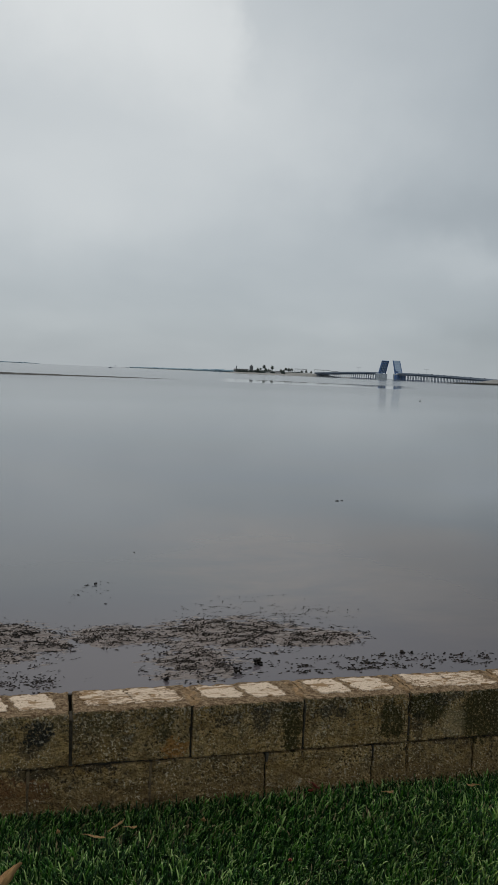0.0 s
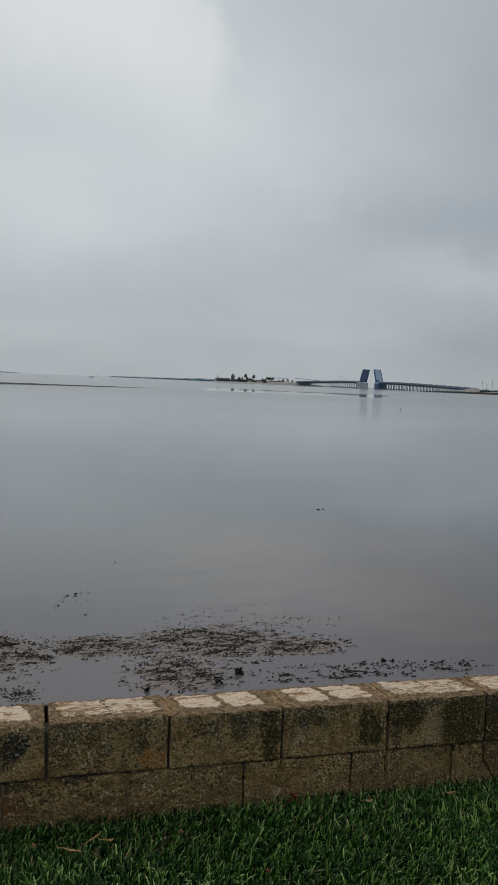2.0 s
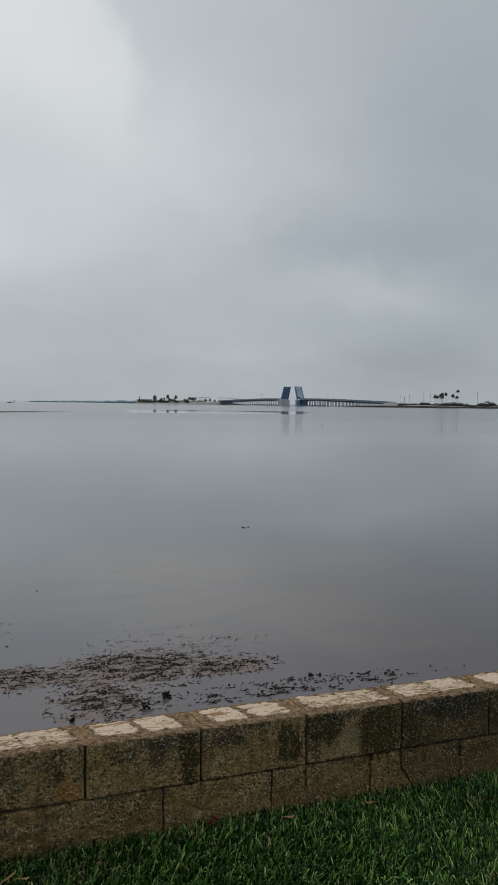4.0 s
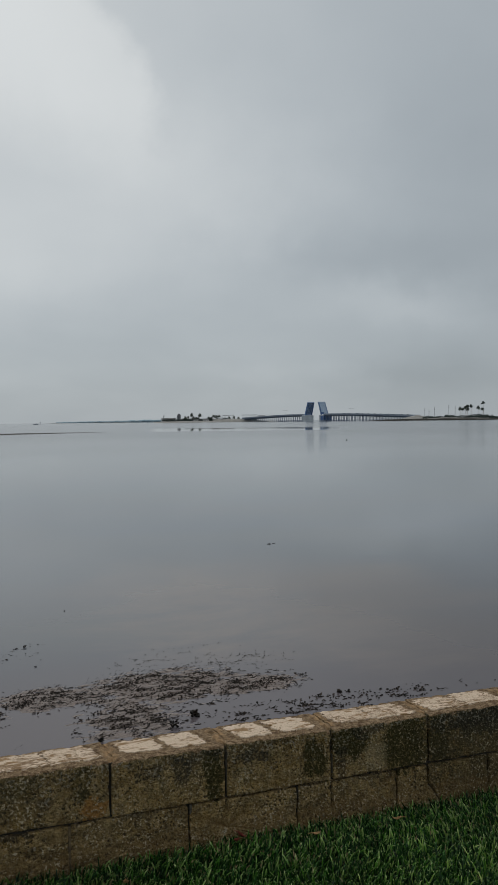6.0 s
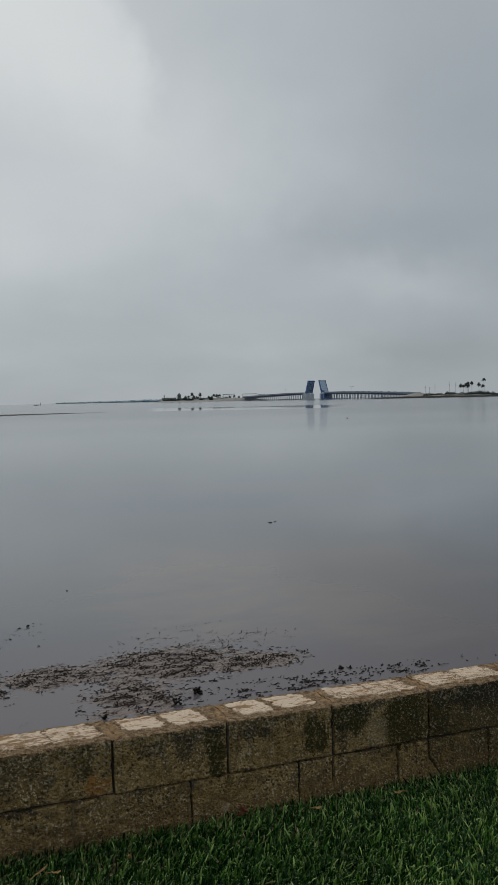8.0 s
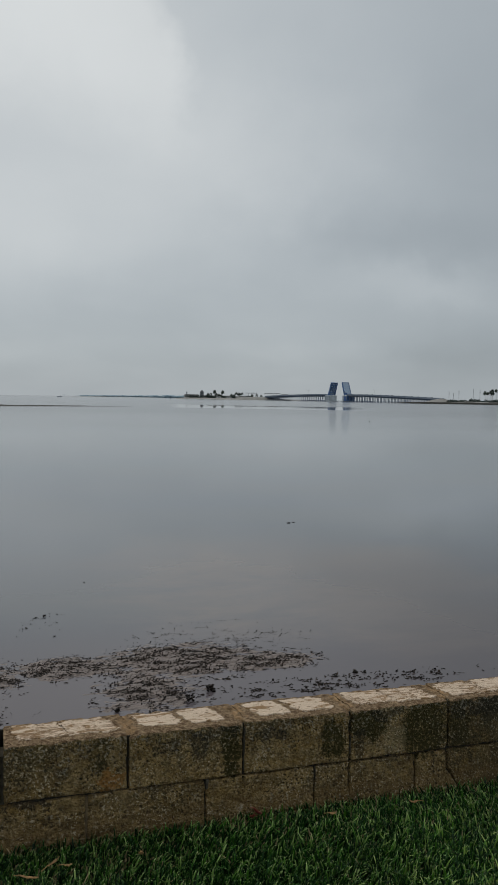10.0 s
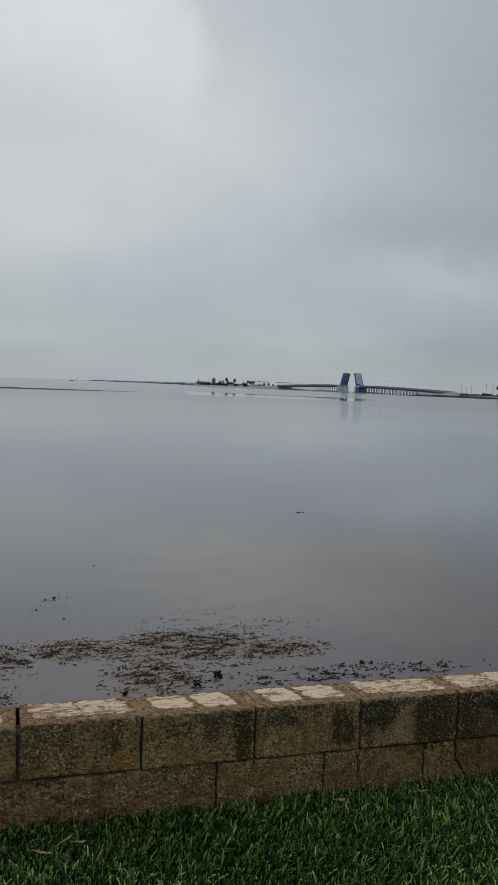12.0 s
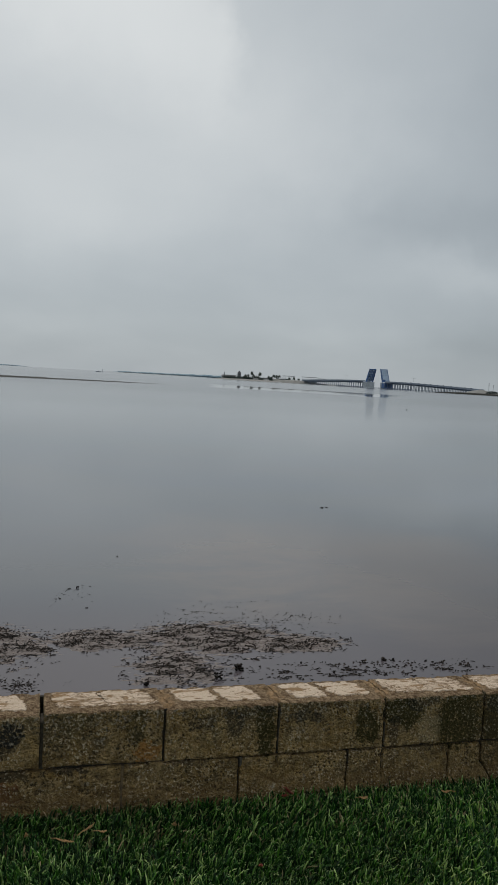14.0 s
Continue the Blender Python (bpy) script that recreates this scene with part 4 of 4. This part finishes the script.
def drawbridge():
    br = tagged(empty("drawbridge", bridge_at), "blue double-leaf drawbridge raised open over the bay", "bridge")
    half = WIDE / 2
    # bent caps and piles are built once and shared
    cap_me = mesh_of("bent_cap", box(0, 0, -0.6, 1.3, WIDE - 1, 1.2, 0.05), M_DECK)
    pile_me = mesh_of("support_column", tube((0, 0, -14), (0, 0, 0), 0.62, 0.62, 8), M_COLUMN)
    for sgn, end in ((1, 262), (-1, -250)):
        a, b = sgn * (PIVOT + 6), end
        part("approach_deck", ribbon(a, b, 30, -half, half, -1.5, 0.0), M_DECK, br, "grey concrete approach deck")
        for w_ in (-half + 0.15, half - 0.15):
            part("parapet", ribbon(a, b, 30, w_ - 0.15, w_ + 0.15, 0.0, 1.0), M_DECK, br)
        for w_ in (-half + 2, 0, half - 2):
            part("girder", ribbon(a, b, 30, w_ - 0.4, w_ + 0.4, -2.6, -1.5), M_PILE, br, "dark girder")
        s = a + sgn * 6.0
        while abs(s) < abs(end) - 4:
            z = deck_height(s) - 2.6
            cap = new("bent_cap", cap_me)
            cap.parent, cap.location = br, (s, 0, z)
            for w_ in (-4.8, 4.8):
                p = new("support_column", pile_me)
                p.parent, p.location = cap, (0, w_, -1.2)
            s += sgn * 7.3
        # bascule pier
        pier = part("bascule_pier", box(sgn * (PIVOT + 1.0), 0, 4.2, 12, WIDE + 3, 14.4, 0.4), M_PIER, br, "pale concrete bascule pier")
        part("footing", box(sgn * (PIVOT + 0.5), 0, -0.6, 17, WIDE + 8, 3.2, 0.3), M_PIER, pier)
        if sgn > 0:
            # panel added to turn this end face blue as the camera sees it
            part("steel_panel", box(PIVOT + 7.2, 0, 5.6, 0.4, WIDE + 2, 9.8), M_BLUE, pier, "blue panel added over the pier's end face")
        # fender of timber piles along the channel and approach
        fender = part("fender", box(sgn * (PIVOT + 44), -half - 4, 1.6, 84, 0.5, 0.7, 0.05), M_PILE, br, "dark timber fender")
        part("wale", box(sgn * (PIVOT + 44), -half - 4, 0.4, 84, 0.5, 0.5, 0.05), M_PILE, fender)
        # raised leaf: along its own x from the pivot, then tipped up
        leaf = empty("leaf", Matrix.Identity(4))
        leaf.parent = br
        tip = 90 - LEAN_IN
        leaf.matrix_basis = pose(sgn * PIVOT, 0, 12.4, 0, 0, 180 if sgn > 0 else 0) @ pose(0, 0, 0, 0, -tip, 0)
        leaf["label"] = "blue steel leaf raised steeply"
        part("roadway", box(LEAF / 2, 0, 0.1, LEAF, WIDE - 0.8, 0.25), M_ROADWAY, leaf, "grey steel grid roadway")
        for w_ in (-half + 0.5, half - 0.5):
            bm = bmesh.new()
            vs = [bm.verts.new(p) for p in ((-3, w_ - 0.35, 0.0), (LEAF, w_ - 0.35, 0.0), (LEAF, w_ - 0.35, -1.3), (-3, w_ - 0.35, -3.0))]
            f = bm.faces.new(vs)
            ex = bmesh.ops.extrude_face_region(bm, geom=[f])
            bmesh.ops.translate(bm, vec=(0, 0.7, 0), verts=[v for v in ex["geom"] if isinstance(v, bmesh.types.BMVert)])
            bmesh.ops.recalc_face_normals(bm, faces=bm.faces)
            part("main_girder", bm, M_BLUE, leaf)
            part("railing", box(LEAF / 2, w_, 0.8, LEAF, 0.25, 1.0), M_BLUE, leaf)
        for i in range(6):
            x = 0.8 + (LEAF - 1.4) * i / 5
            part("floor_beam", box(x, 0, -0.8, 0.5, WIDE - 1.4, 1.5), M_BLUE, leaf)
        for w_ in (-3.4, 0.0, 3.4):
            part("stringer", box(LEAF / 2, w_, -0.3, LEAF - 0.6, 0.35, 0.6), M_BLUE, leaf)
        for i in range(5):
            x = 0.8 + (LEAF - 1.4) * (i + 0.5) / 5
            part("deck_joint", box(x, 0, 0.26, 0.18, WIDE - 1.6, 0.1), M_BLUE, leaf)
        part("end_lip", box(LEAF, 0, -0.3, 0.5, WIDE - 0.4, 1.2, 0.05), M_BLUE, leaf)
    for w_ in (-half - 1.7, half + 1.7):
        part("machinery_panel", box(PIVOT + 3.2, w_, 5.6, 7.2, 0.4, 8.6, 0.05), M_BLUE, br, "blue steel machinery panel")
    house = part("tender_house", box(PIVOT + 4, -half - 0.5, 14.4, 4.5, 3.5, 3.6, 0.1), M_BLUE, br, "small blue control house")
    part("roof", box(PIVOT + 4, -half - 0.5, 16.4, 5.6, 4.6, 0.4, 0.05), M_DECK, house)
    return br


drawbridge()


def on_bridge(s, w_, extra=0.0, turn=0.0):
    return bridge_at @ pose(s, w_, deck_height(s) + extra, 0, 0, turn)


def street_lamp(m):
    l = empty("street_lamp", m)
    part("pole", tube((0, 0, 0), (0, 0, 9.0), 0.14, 0.09, 8), M_STEEL, l)
    for sgn in (-1, 1):
        arm = part("arm", tube((0, 0, 8.8), (0, sgn * 3.2, 9.3), 0.14, 0.12, 6), M_STEEL, l)
        part("head", box(0, sgn * 3.4, 9.35, 0.7, 1.9, 0.5, 0.08), M_STEEL, arm)
    return tagged(l, "tall double-arm street lamp on the bridge deck", "street lamp", "lamps on the bridge")


lamp = street_lamp(on_bridge(101, 0))
for s in (-101,):
    copy_thing(lamp, on_bridge(s, 0))


def car(m, paint, label):
    c = empty("car", m)
    bm = bmesh.new()
    rows = []
    for f, top in ((-2.2, 0.75), (-2.1, 0.95), (1.0, 0.98), (2.1, 0.8), (2.25, 0.6)):
        rows.append([bm.verts.new((f, sy * 0.9, z)) for sy, z in ((-1, 0.3), (1, 0.3), (1, top), (-1, top))])
    for p, q in zip(rows, rows[1:]):
        for j in range(4):
            bm.faces.new((p[j], q[j], q[(j + 1) % 4], p[(j + 1) % 4]))
    bm.faces.new(rows[0]), bm.faces.new(rows[-1][::-1])
    bmesh.ops.recalc_face_normals(bm, faces=bm.faces)
    part("body", bm, paint, c)
    bm = bmesh.new()
    vs = add_box(bm, -0.3, 0, 1.25, 2.4, 1.6, 0.62)
    for v in vs:
        if v.co.z > 1.3:
            v.co.x, v.co.y = -0.3 + (v.co.x + 0.3) * 0.7, v.co.y * 0.85
    cabin = part("cabin", bm, M_GLASS, c, "dark glazed cabin")
    part("roof", box(-0.3, 0, 1.58, 1.6, 1.3, 0.05), paint, cabin)
    for sx in (-1.35, 1.35):
        for sy in (-0.85, 0.85):
            wheel = part("wheel", tube((sx, sy - 0.1, 0.33), (sx, sy + 0.1, 0.33), 0.33, 0.33, 12), M_BLACK, c)
            part("rim", tube((sx, sy - 0.11, 0.33), (sx, sy + 0.11, 0.33), 0.18, 0.18, 10), M_STEEL, wheel)
    return tagged(c, label, "car", "cars waiting on the bridge")


M_CARDARK = simple("dark_car_paint", (0.03, 0.035, 0.045), 0.25, scale=1.0, vary=0.1)
dark_car = car(on_bridge(120, -3.0, turn=180), M_CARDARK, "dark car waiting on the bridge deck")
pale_car = car(on_bridge(98, -3.0, turn=180), M_WHITE, "white car waiting on the bridge deck")
for i, s in enumerate((84, 134, 150, 166, 181, 199, 214, 231, 245)):
    copy_thing(dark_car if i % 3 else pale_car, on_bridge(s, -3.0 + 0.3 * (i % 2), turn=180))
for i, s in enumerate((-120, -140, -165)):
    copy_thing(dark_car if i % 2 else pale_car, on_bridge(s, 3.0))


# ---- far shores ----
def woods(name, ax, ay, bx, by, h0, h1, depth, count, seed, label):
    """A far low wooded shore: a sand foot and many small crowns with an uneven top."""
    rnd, verts, faces = random.Random(seed), [], []
    a, b = Vector((ax, ay, 0)), Vector((bx, by, 0))
    side = Vector((-(b - a).y, (b - a).x, 0)).normalized()
    for _ in range(count):
        f = rnd.random()
        p = a + (b - a) * f + side * rnd.uniform(-depth, depth)
        h = (h0 + (h1 - h0) * f) * (0.75 + 0.3 * fbm(f * 14 + seed, seed, 0, 4)) * min(1, f * 14 + 0.15, (1 - f) * 14 + 0.3) * rnd.uniform(0.75, 1.05)
        r = rnd.uniform(5, 12)
        base = len(verts)
        for k, (zz, rr) in enumerate(((0.0, 0.8), (0.55, 1.0), (0.85, 0.6))):
            for q in range(6):
                an = q * math.pi / 3 + k * 0.5
                verts.append((p.x + math.cos(an) * r * rr * rnd.uniform(0.8, 1.2), p.y + math.sin(an) * r * rr, WATER + h * zz * rnd.uniform(0.92, 1.08)))
        verts.append((p.x, p.y, WATER + h))
        for k in (0, 6):
            for q in range(6):
                faces.append((base + k + q, base + k + (q + 1) % 6, base + k + 6 + (q + 1) % 6, base + k + 6 + q))
        for q in range(6):
            faces.append((base + 12 + q, base + 12 + (q + 1) % 6, base + 18))
    return tagged(pydata(name, verts, faces, M_WOODS), label, "woods", kind="stuff")


woods("far_woods", -1500, 4600, -52, 4330, 10, 7, 40, 420, 3, "low wooded island on the horizon, haze painted into its colour")
woods("far_woods", 285, 3118, 690, 2955, 6, 14, 30, 300, 4, "low wooded shore on the horizon, haze painted into its colour")
low_bar("far_beach", 250, 3110, 700, 2940, 30, 1.2, M_SAND, "low pale beach below far woods", "beach", 5)


def shore(name, ax, ay, bx, by, half, height, label, seed):
    low_bar(name, ax, ay, bx, by, half, height, M_SAND, label, "shore", seed)


low_bar("island_shore", 380, 1795, 690, 1640, 45, 3.6, M_SAND, "low pale sandy shore of the settled island", "shore", 6)
low_bar("causeway_bank", 505, 1775, 562, 1520, 13, 6.5, M_SAND, "pale sand bank carrying the bridge end", "bank", 9)
low_bar("causeway_shore", 600, 1118, 1180, 860, 55, 3.8, M_SAND, "low pale sandy shore beyond the bridge", "shore", 7)
low_bar("shore_rocks", 537, 1062, 1142, 806, 5.0, 2.8, M_MARSH, "dark line of rocks along the sandy shore", "rocks", 8)


def sand_mound(x, y, half, height, seed):
    bm = bmesh.new()
    bmesh.ops.create_grid(bm, x_segments=40, y_segments=24, size=1.0)
    for v in bm.verts:
        r = math.hypot(v.co.x, v.co.y)
        z = max(0.0, 1 - r) ** 0.9 * (1 + 0.25 * fbm(v.co.x * 3 + seed, v.co.y * 3, 0, 4))
        v.co = Vector((v.co.x * half, v.co.y * half * 0.6, z * height))
    return tagged(part("sand_mound", bm, M_SAND, smooth=True, m=pose(x, y, WATER + 2.0, 0, 0, -22)), "pale heap of sand on the shore by the bridge end", "mound")


sand_mound(645, 1092, 24, 6.6, 2)


def palm(m, height, crown, seed, label, lean=0.04):
    p, rnd = empty("palm_tree", m), random.Random(seed)
    bm = bmesh.new()
    prev = Vector((0, 0, -0.6))
    for i in range(1, 6):
        f = i / 5
        cur = Vector((lean * height * f * f, 0, height * f))
        add_tube(bm, prev, cur + Vector((0, 0, 0.05)), 0.26 - 0.10 * f + 0.02, 0.26 - 0.10 * f, 8)
        prev = cur
    part("trunk", bm, M_TRUNK, p)
    verts, faces = [], []
    for i in range(34):
        az, el = rnd.uniform(0, 6.283), rnd.uniform(-0.75, 1.15)
        length = crown * rnd.uniform(0.95, 1.4)
        c, s = math.cos(az), math.sin(az)
        base = len(verts)
        for k in range(6):
            f = k / 5
            out = length * f * math.cos(el) * (1 - 0.15 * f)
            z = length * (f * math.sin(el) - 0.55 * f * f)
            half = 0.75 * math.sin(math.pi * min(1, f * 0.9 + 0.08)) * crown / 2.4
            for sg, dz in ((-1, -0.25), (0, 0.0), (1, -0.25)):
                verts.append((prev.x + c * out - s * half * sg, prev.y + s * out + c * half * sg, prev.z + z + dz * half))
        for k in range(5):
            for j in range(2):
                q = base + k * 3 + j
                faces.append((q, q + 1, q + 4, q + 3))
    pydata("crown", verts, faces, M_FROND, p)
    return tagged(p, label, "palm tree")


def shrub(m, rx, rz, seed, label="dark green coastal shrub on the sandy shore"):
    s, rnd = empty("shrub", m), random.Random(seed)
    part("stem", tube((0, 0, -0.5), (0, 0, rz * 0.6), 0.14, 0.06, 6), M_TRUNK, s)
    verts, faces = [], []
    for _ in range(260):
        a, t = rnd.uniform(0, 6.283), rnd.random() ** 0.5
        x, y = math.cos(a) * rx * t, math.sin(a) * rx * 0.7 * t
        top = rz * math.sqrt(max(0.0, 1 - t * t * 0.9)) * (1 + 0.4 * fbm(x * 0.7 + seed, y * 0.7))
        z = top * rnd.uniform(0.1, 1.0)
        base, r = len(verts), rnd.uniform(0.25, 0.6) * max(1.0, rx / 4.5)
        n = Vector((rnd.gauss(0, 1), rnd.gauss(0, 1), rnd.gauss(0, 1))).normalized()
        u = n.orthogonal().normalized() * r
        v = n.cross(u) * 0.7
        o = Vector((x, y, z))
        verts += [tuple(o + u), tuple(o + v + n * r * 0.3), tuple(o - u), tuple(o - v + n * r * 0.3)]
        faces.append((base, base + 1, base + 2, base + 3))
    pydata("crown", verts, faces, M_SHRUB, s)
    return tagged(s, label, "shrub")


LAND = WATER + 2.9
# right-hand shore
for i, (x, y, top, cr) in enumerate(((702.6, 1061, 18.0, 3.5), (706, 1059.5, 16.8, 3.1), (709.5, 1058, 19.5, 3.2), (713, 1057, 17.5, 3.3), (717.8, 1055, 21.4, 3.2), (713.8, 1060, 21.0, 3.0), (727.5, 1051, 19, 3.4), (734.7, 1048, 25.6, 3.4), (733.0, 1049, 16.5, 3.2))):
    palm(pose(x, y, LAND, 0, 0, i * 67), top - 2.0, cr, 40 + i, "tall fan palm standing on the sandy shore", 0.03 if i % 2 else -0.02)
rs = random.Random(21)
for i in range(56):
    f = rs.random()
    x, y = 660 + 240 * f, 1078 - 106 * f + rs.uniform(-8, 14)
    shrub(pose(x, y, LAND - 0.3, 0, 0, rs.uniform(0, 360)), rs.uniform(3.0, 6.5), rs.uniform(2.0, 4.6), 100 + i)
for i in range(34):
    f = rs.random()
    shrub(pose(662 + 150 * f, 1067 - 66 * f + rs.uniform(-9, 2), LAND - 0.3, 0, 0, rs.uniform(0, 360)), rs.uniform(3.0, 5.5), rs.uniform(1.6, 3.2), 330 + i)
for i in range(46):
    f = rs.random()
    shrub(pose(650 + 260 * f, 1074 - 114 * f + rs.uniform(-5, 16), LAND - 0.3, 0, 0, rs.uniform(0, 360)), rs.uniform(4.0, 7.5), rs.uniform(3.2, 5.6), 400 + i)
for i, (x, y, rx, rz) in enumerate(((722, 1052, 7, 6), (729, 1050, 8, 7), (737, 1046, 7, 6), (690, 1066, 7, 5), (775.6, 1031, 10, 9), (783, 1028, 8, 7), (768, 1035, 7, 6))):
    shrub(pose(x, y, LAND - 0.3, 0, 0, i * 50), rx, rz, 140 + i, "large dark green shrub on the sandy shore")


def mast(x, y, height, label, kind="mast"):
    m = empty("utility_pole", pose(x, y, LAND - 0.5))
    part("pole", tube((0, 0, 0), (0, 0, height), 0.30, 0.16, 8), M_STEEL, m)
    part("crossarm", box(0, 0, height * 0.93, 2.4, 0.2, 0.2), M_STEEL, m)
    part("fitting", box(0, -0.1, height * 0.78, 0.9, 0.6, 1.6, 0.05), M_STEEL, m)
    return tagged(m, label, "pole", "poles on the shore")


for x, y, h in ((652.8, 1081.4, 16.5), (666.5, 1076, 18.2), (686.5, 1068, 21), (695.4, 1064, 20), (761.9, 1037, 23.5), (659, 1079, 14)):
    mast(x, y, h, "tall slender grey pole on the sandy shore")


def gable_house(m, sx, sy, wall_h, roof_h, openings, label, name="house", walls=None):
    h = empty(name, m)
    body = part("wall", box(0, 0, wall_h / 2 - 0.5, sx, sy, wall_h + 1.0), walls or M_STUCCO, h)
    bm = bmesh.new()
    e = 0.5
    v = [bm.verts.new(p) for p in ((-sx / 2 - e, -sy / 2 - e, wall_h), (sx / 2 + e, -sy / 2 - e, wall_h), (sx / 2 + e, sy / 2 + e, wall_h), (-sx / 2 - e, sy / 2 + e, wall_h), (-sx / 2 - e, 0, wall_h + roof_h), (sx / 2 + e, 0, wall_h + roof_h))]
    for f in ((0, 1, 5, 4), (2, 3, 4, 5), (1, 2, 5), (3, 0, 4), (0, 3, 2, 1)):
        bm.faces.new([v[i] for i in f])
    part("roof", bm, M_ROOF, h, "dark shingle roof")
    for i in range(openings):
        x = -sx / 2 + sx * (i + 0.5) / openings
        win = part("window", box(x, -sy / 2 - 0.02, wall_h * 0.55, sx / openings * 0.45, 0.12, wall_h * 0.4), M_GLASS, h)
        part("sill", box(x, -sy / 2 - 0.1, wall_h * 0.33, sx / openings * 0.55, 0.3, 0.12), M_WHITE, win)
    return tagged(h, label, "house", "houses on the island")


# settled island
gable_house(pose(414, 1771, LAND, 0, 0, -22), 30, 14, 4.6, 2.8, 7, "long low pale house with a dark roof on the island", walls=M_WHITE)
gable_house(pose(446, 1764, LAND, 0, 0, -22), 12, 10, 3.2, 2.2, 3, "small tan house with a dark roof on the island")
gable_house(pose(497, 1748, LAND, 0, 0, -22), 14, 10, 3.2, 2.4, 3, "small tan house with a dark roof on the island")
for x, y, sx in ((468, 1738, 9), (489, 1728, 12), (525, 1716, 10), (548, 1700, 14)):
    gable_house(pose(x, y, LAND - 0.4, 0, 0, -22), sx, 7, 2.6, 1.4, 3, "small white house with a dark roof near the island shore", walls=M_WHITE)
ch = empty("chimney_stack", pose(403, 1768, LAND))
part("shaft", box(0, 0, 6.0, 1.6, 1.6, 13.5, 0.08), M_STUCCO, ch)
part("cap", box(0, 0, 13.0, 2.1, 2.1, 0.5, 0.05), M_ROOF, ch)
tagged(ch, "square chimney stack beside a low house", "chimney")
tw = empty("round_tower", pose(436, 1762, LAND))
part("wall", tube((0, 0, -0.8), (0, 0, 12.5), 4.2, 4.0, 20), M_STUCCO, tw, smooth=False)
part("roof", tube((0, 0, 12.5), (0, 0, 17.5), 4.8, 0.5, 20), M_ROOF, tw, "dark conical roof")
for i in range(3):
    part("window", box(-2 + 2 * i, -3.95, 9.5, 0.9, 0.3, 1.8), M_GLASS, tw)
tagged(tw, "tan tower with a dark pointed roof", "tower")
for i, (x, y, top, cr) in enumerate(((462.5, 1751.5, 17.5, 5.0), (466.5, 1751, 11.5, 4.0), (480, 1744.4, 17, 5.0), (508, 1733, 14, 4.4), (514, 1731, 13.5, 4.0), (519.7, 1728.4, 13.5, 4.2), (449, 1756, 11.5, 4.0), (455.5, 1754, 12, 3.8),
                                     (472, 1748, 10.5, 3.6), (498, 1737, 10.5, 3.8), (503, 1735, 9.5, 3.4), (476, 1746, 9, 3.4), (541, 1720, 10, 3.6), (550, 1716, 11, 3.8), (560, 1712, 9, 3.4))):
    palm(pose(x, y, LAND, 0, 0, i * 71), top - 2.2, cr, 60 + i, "fan palm among the island houses", 0.02)
for i in range(70):
    f = rs.random()
    shrub(pose(432 + 110 * f, 1762 - 46 * f + rs.uniform(-4, 8), LAND - 0.3, 0, 0, rs.uniform(0, 360)), rs.uniform(3.5, 7), rs.uniform(3.0, 7.5), 200 + i, "dark green shrub among the island houses")
for i in range(9):
    shrub(pose(402 + 3.6 * i, 1764.5 - 1.45 * i + rs.uniform(-1, 1), LAND - 0.3, 0, 0, rs.uniform(0, 360)), rs.uniform(3.5, 5.5), rs.uniform(6.5, 9.5), 300 + i, "tall dark green shrub beside a long low house")


def pavilion(m, sx, sy, height, bays, label):
    p = empty("pavilion", m)
    part("roof", box(0, 0, height, sx, sy, 0.9, 0.1), M_ROOF, p, "thin dark flat roof")
    for i in range(bays + 1):
        for sgn in (-1, 1):
            x = -sx / 2 + 1 + (sx - 2) * i / bays
            part("post", tube((x, sgn * (sy / 2 - 0.6), -0.6), (x, sgn * (sy / 2 - 0.6), height), 0.2, 0.2, 8), M_WHITE, p)
    return tagged(p, label, "pavilion", "pavilions on the island")


pavilion(pose(539, 1720.5, LAND, 0, 0, -22), 26, 9, 12.2, 4, "open pavilion with a thin flat roof on posts")
pavilion(pose(582, 1703, LAND, 0, 0, -22), 34, 9, 12.2, 5, "long open pavilion with a thin flat roof on posts")
pavilion(pose(607, 1692, LAND, 0, 0, -22), 16, 8, 10.4, 3, "open pavilion with a thin flat roof on posts")
gable_house(pose(585, 1695, LAND, 0, 0, -22), 24, 8, 3.6, 1.6, 5, "low tan building beneath a pavilion roof")
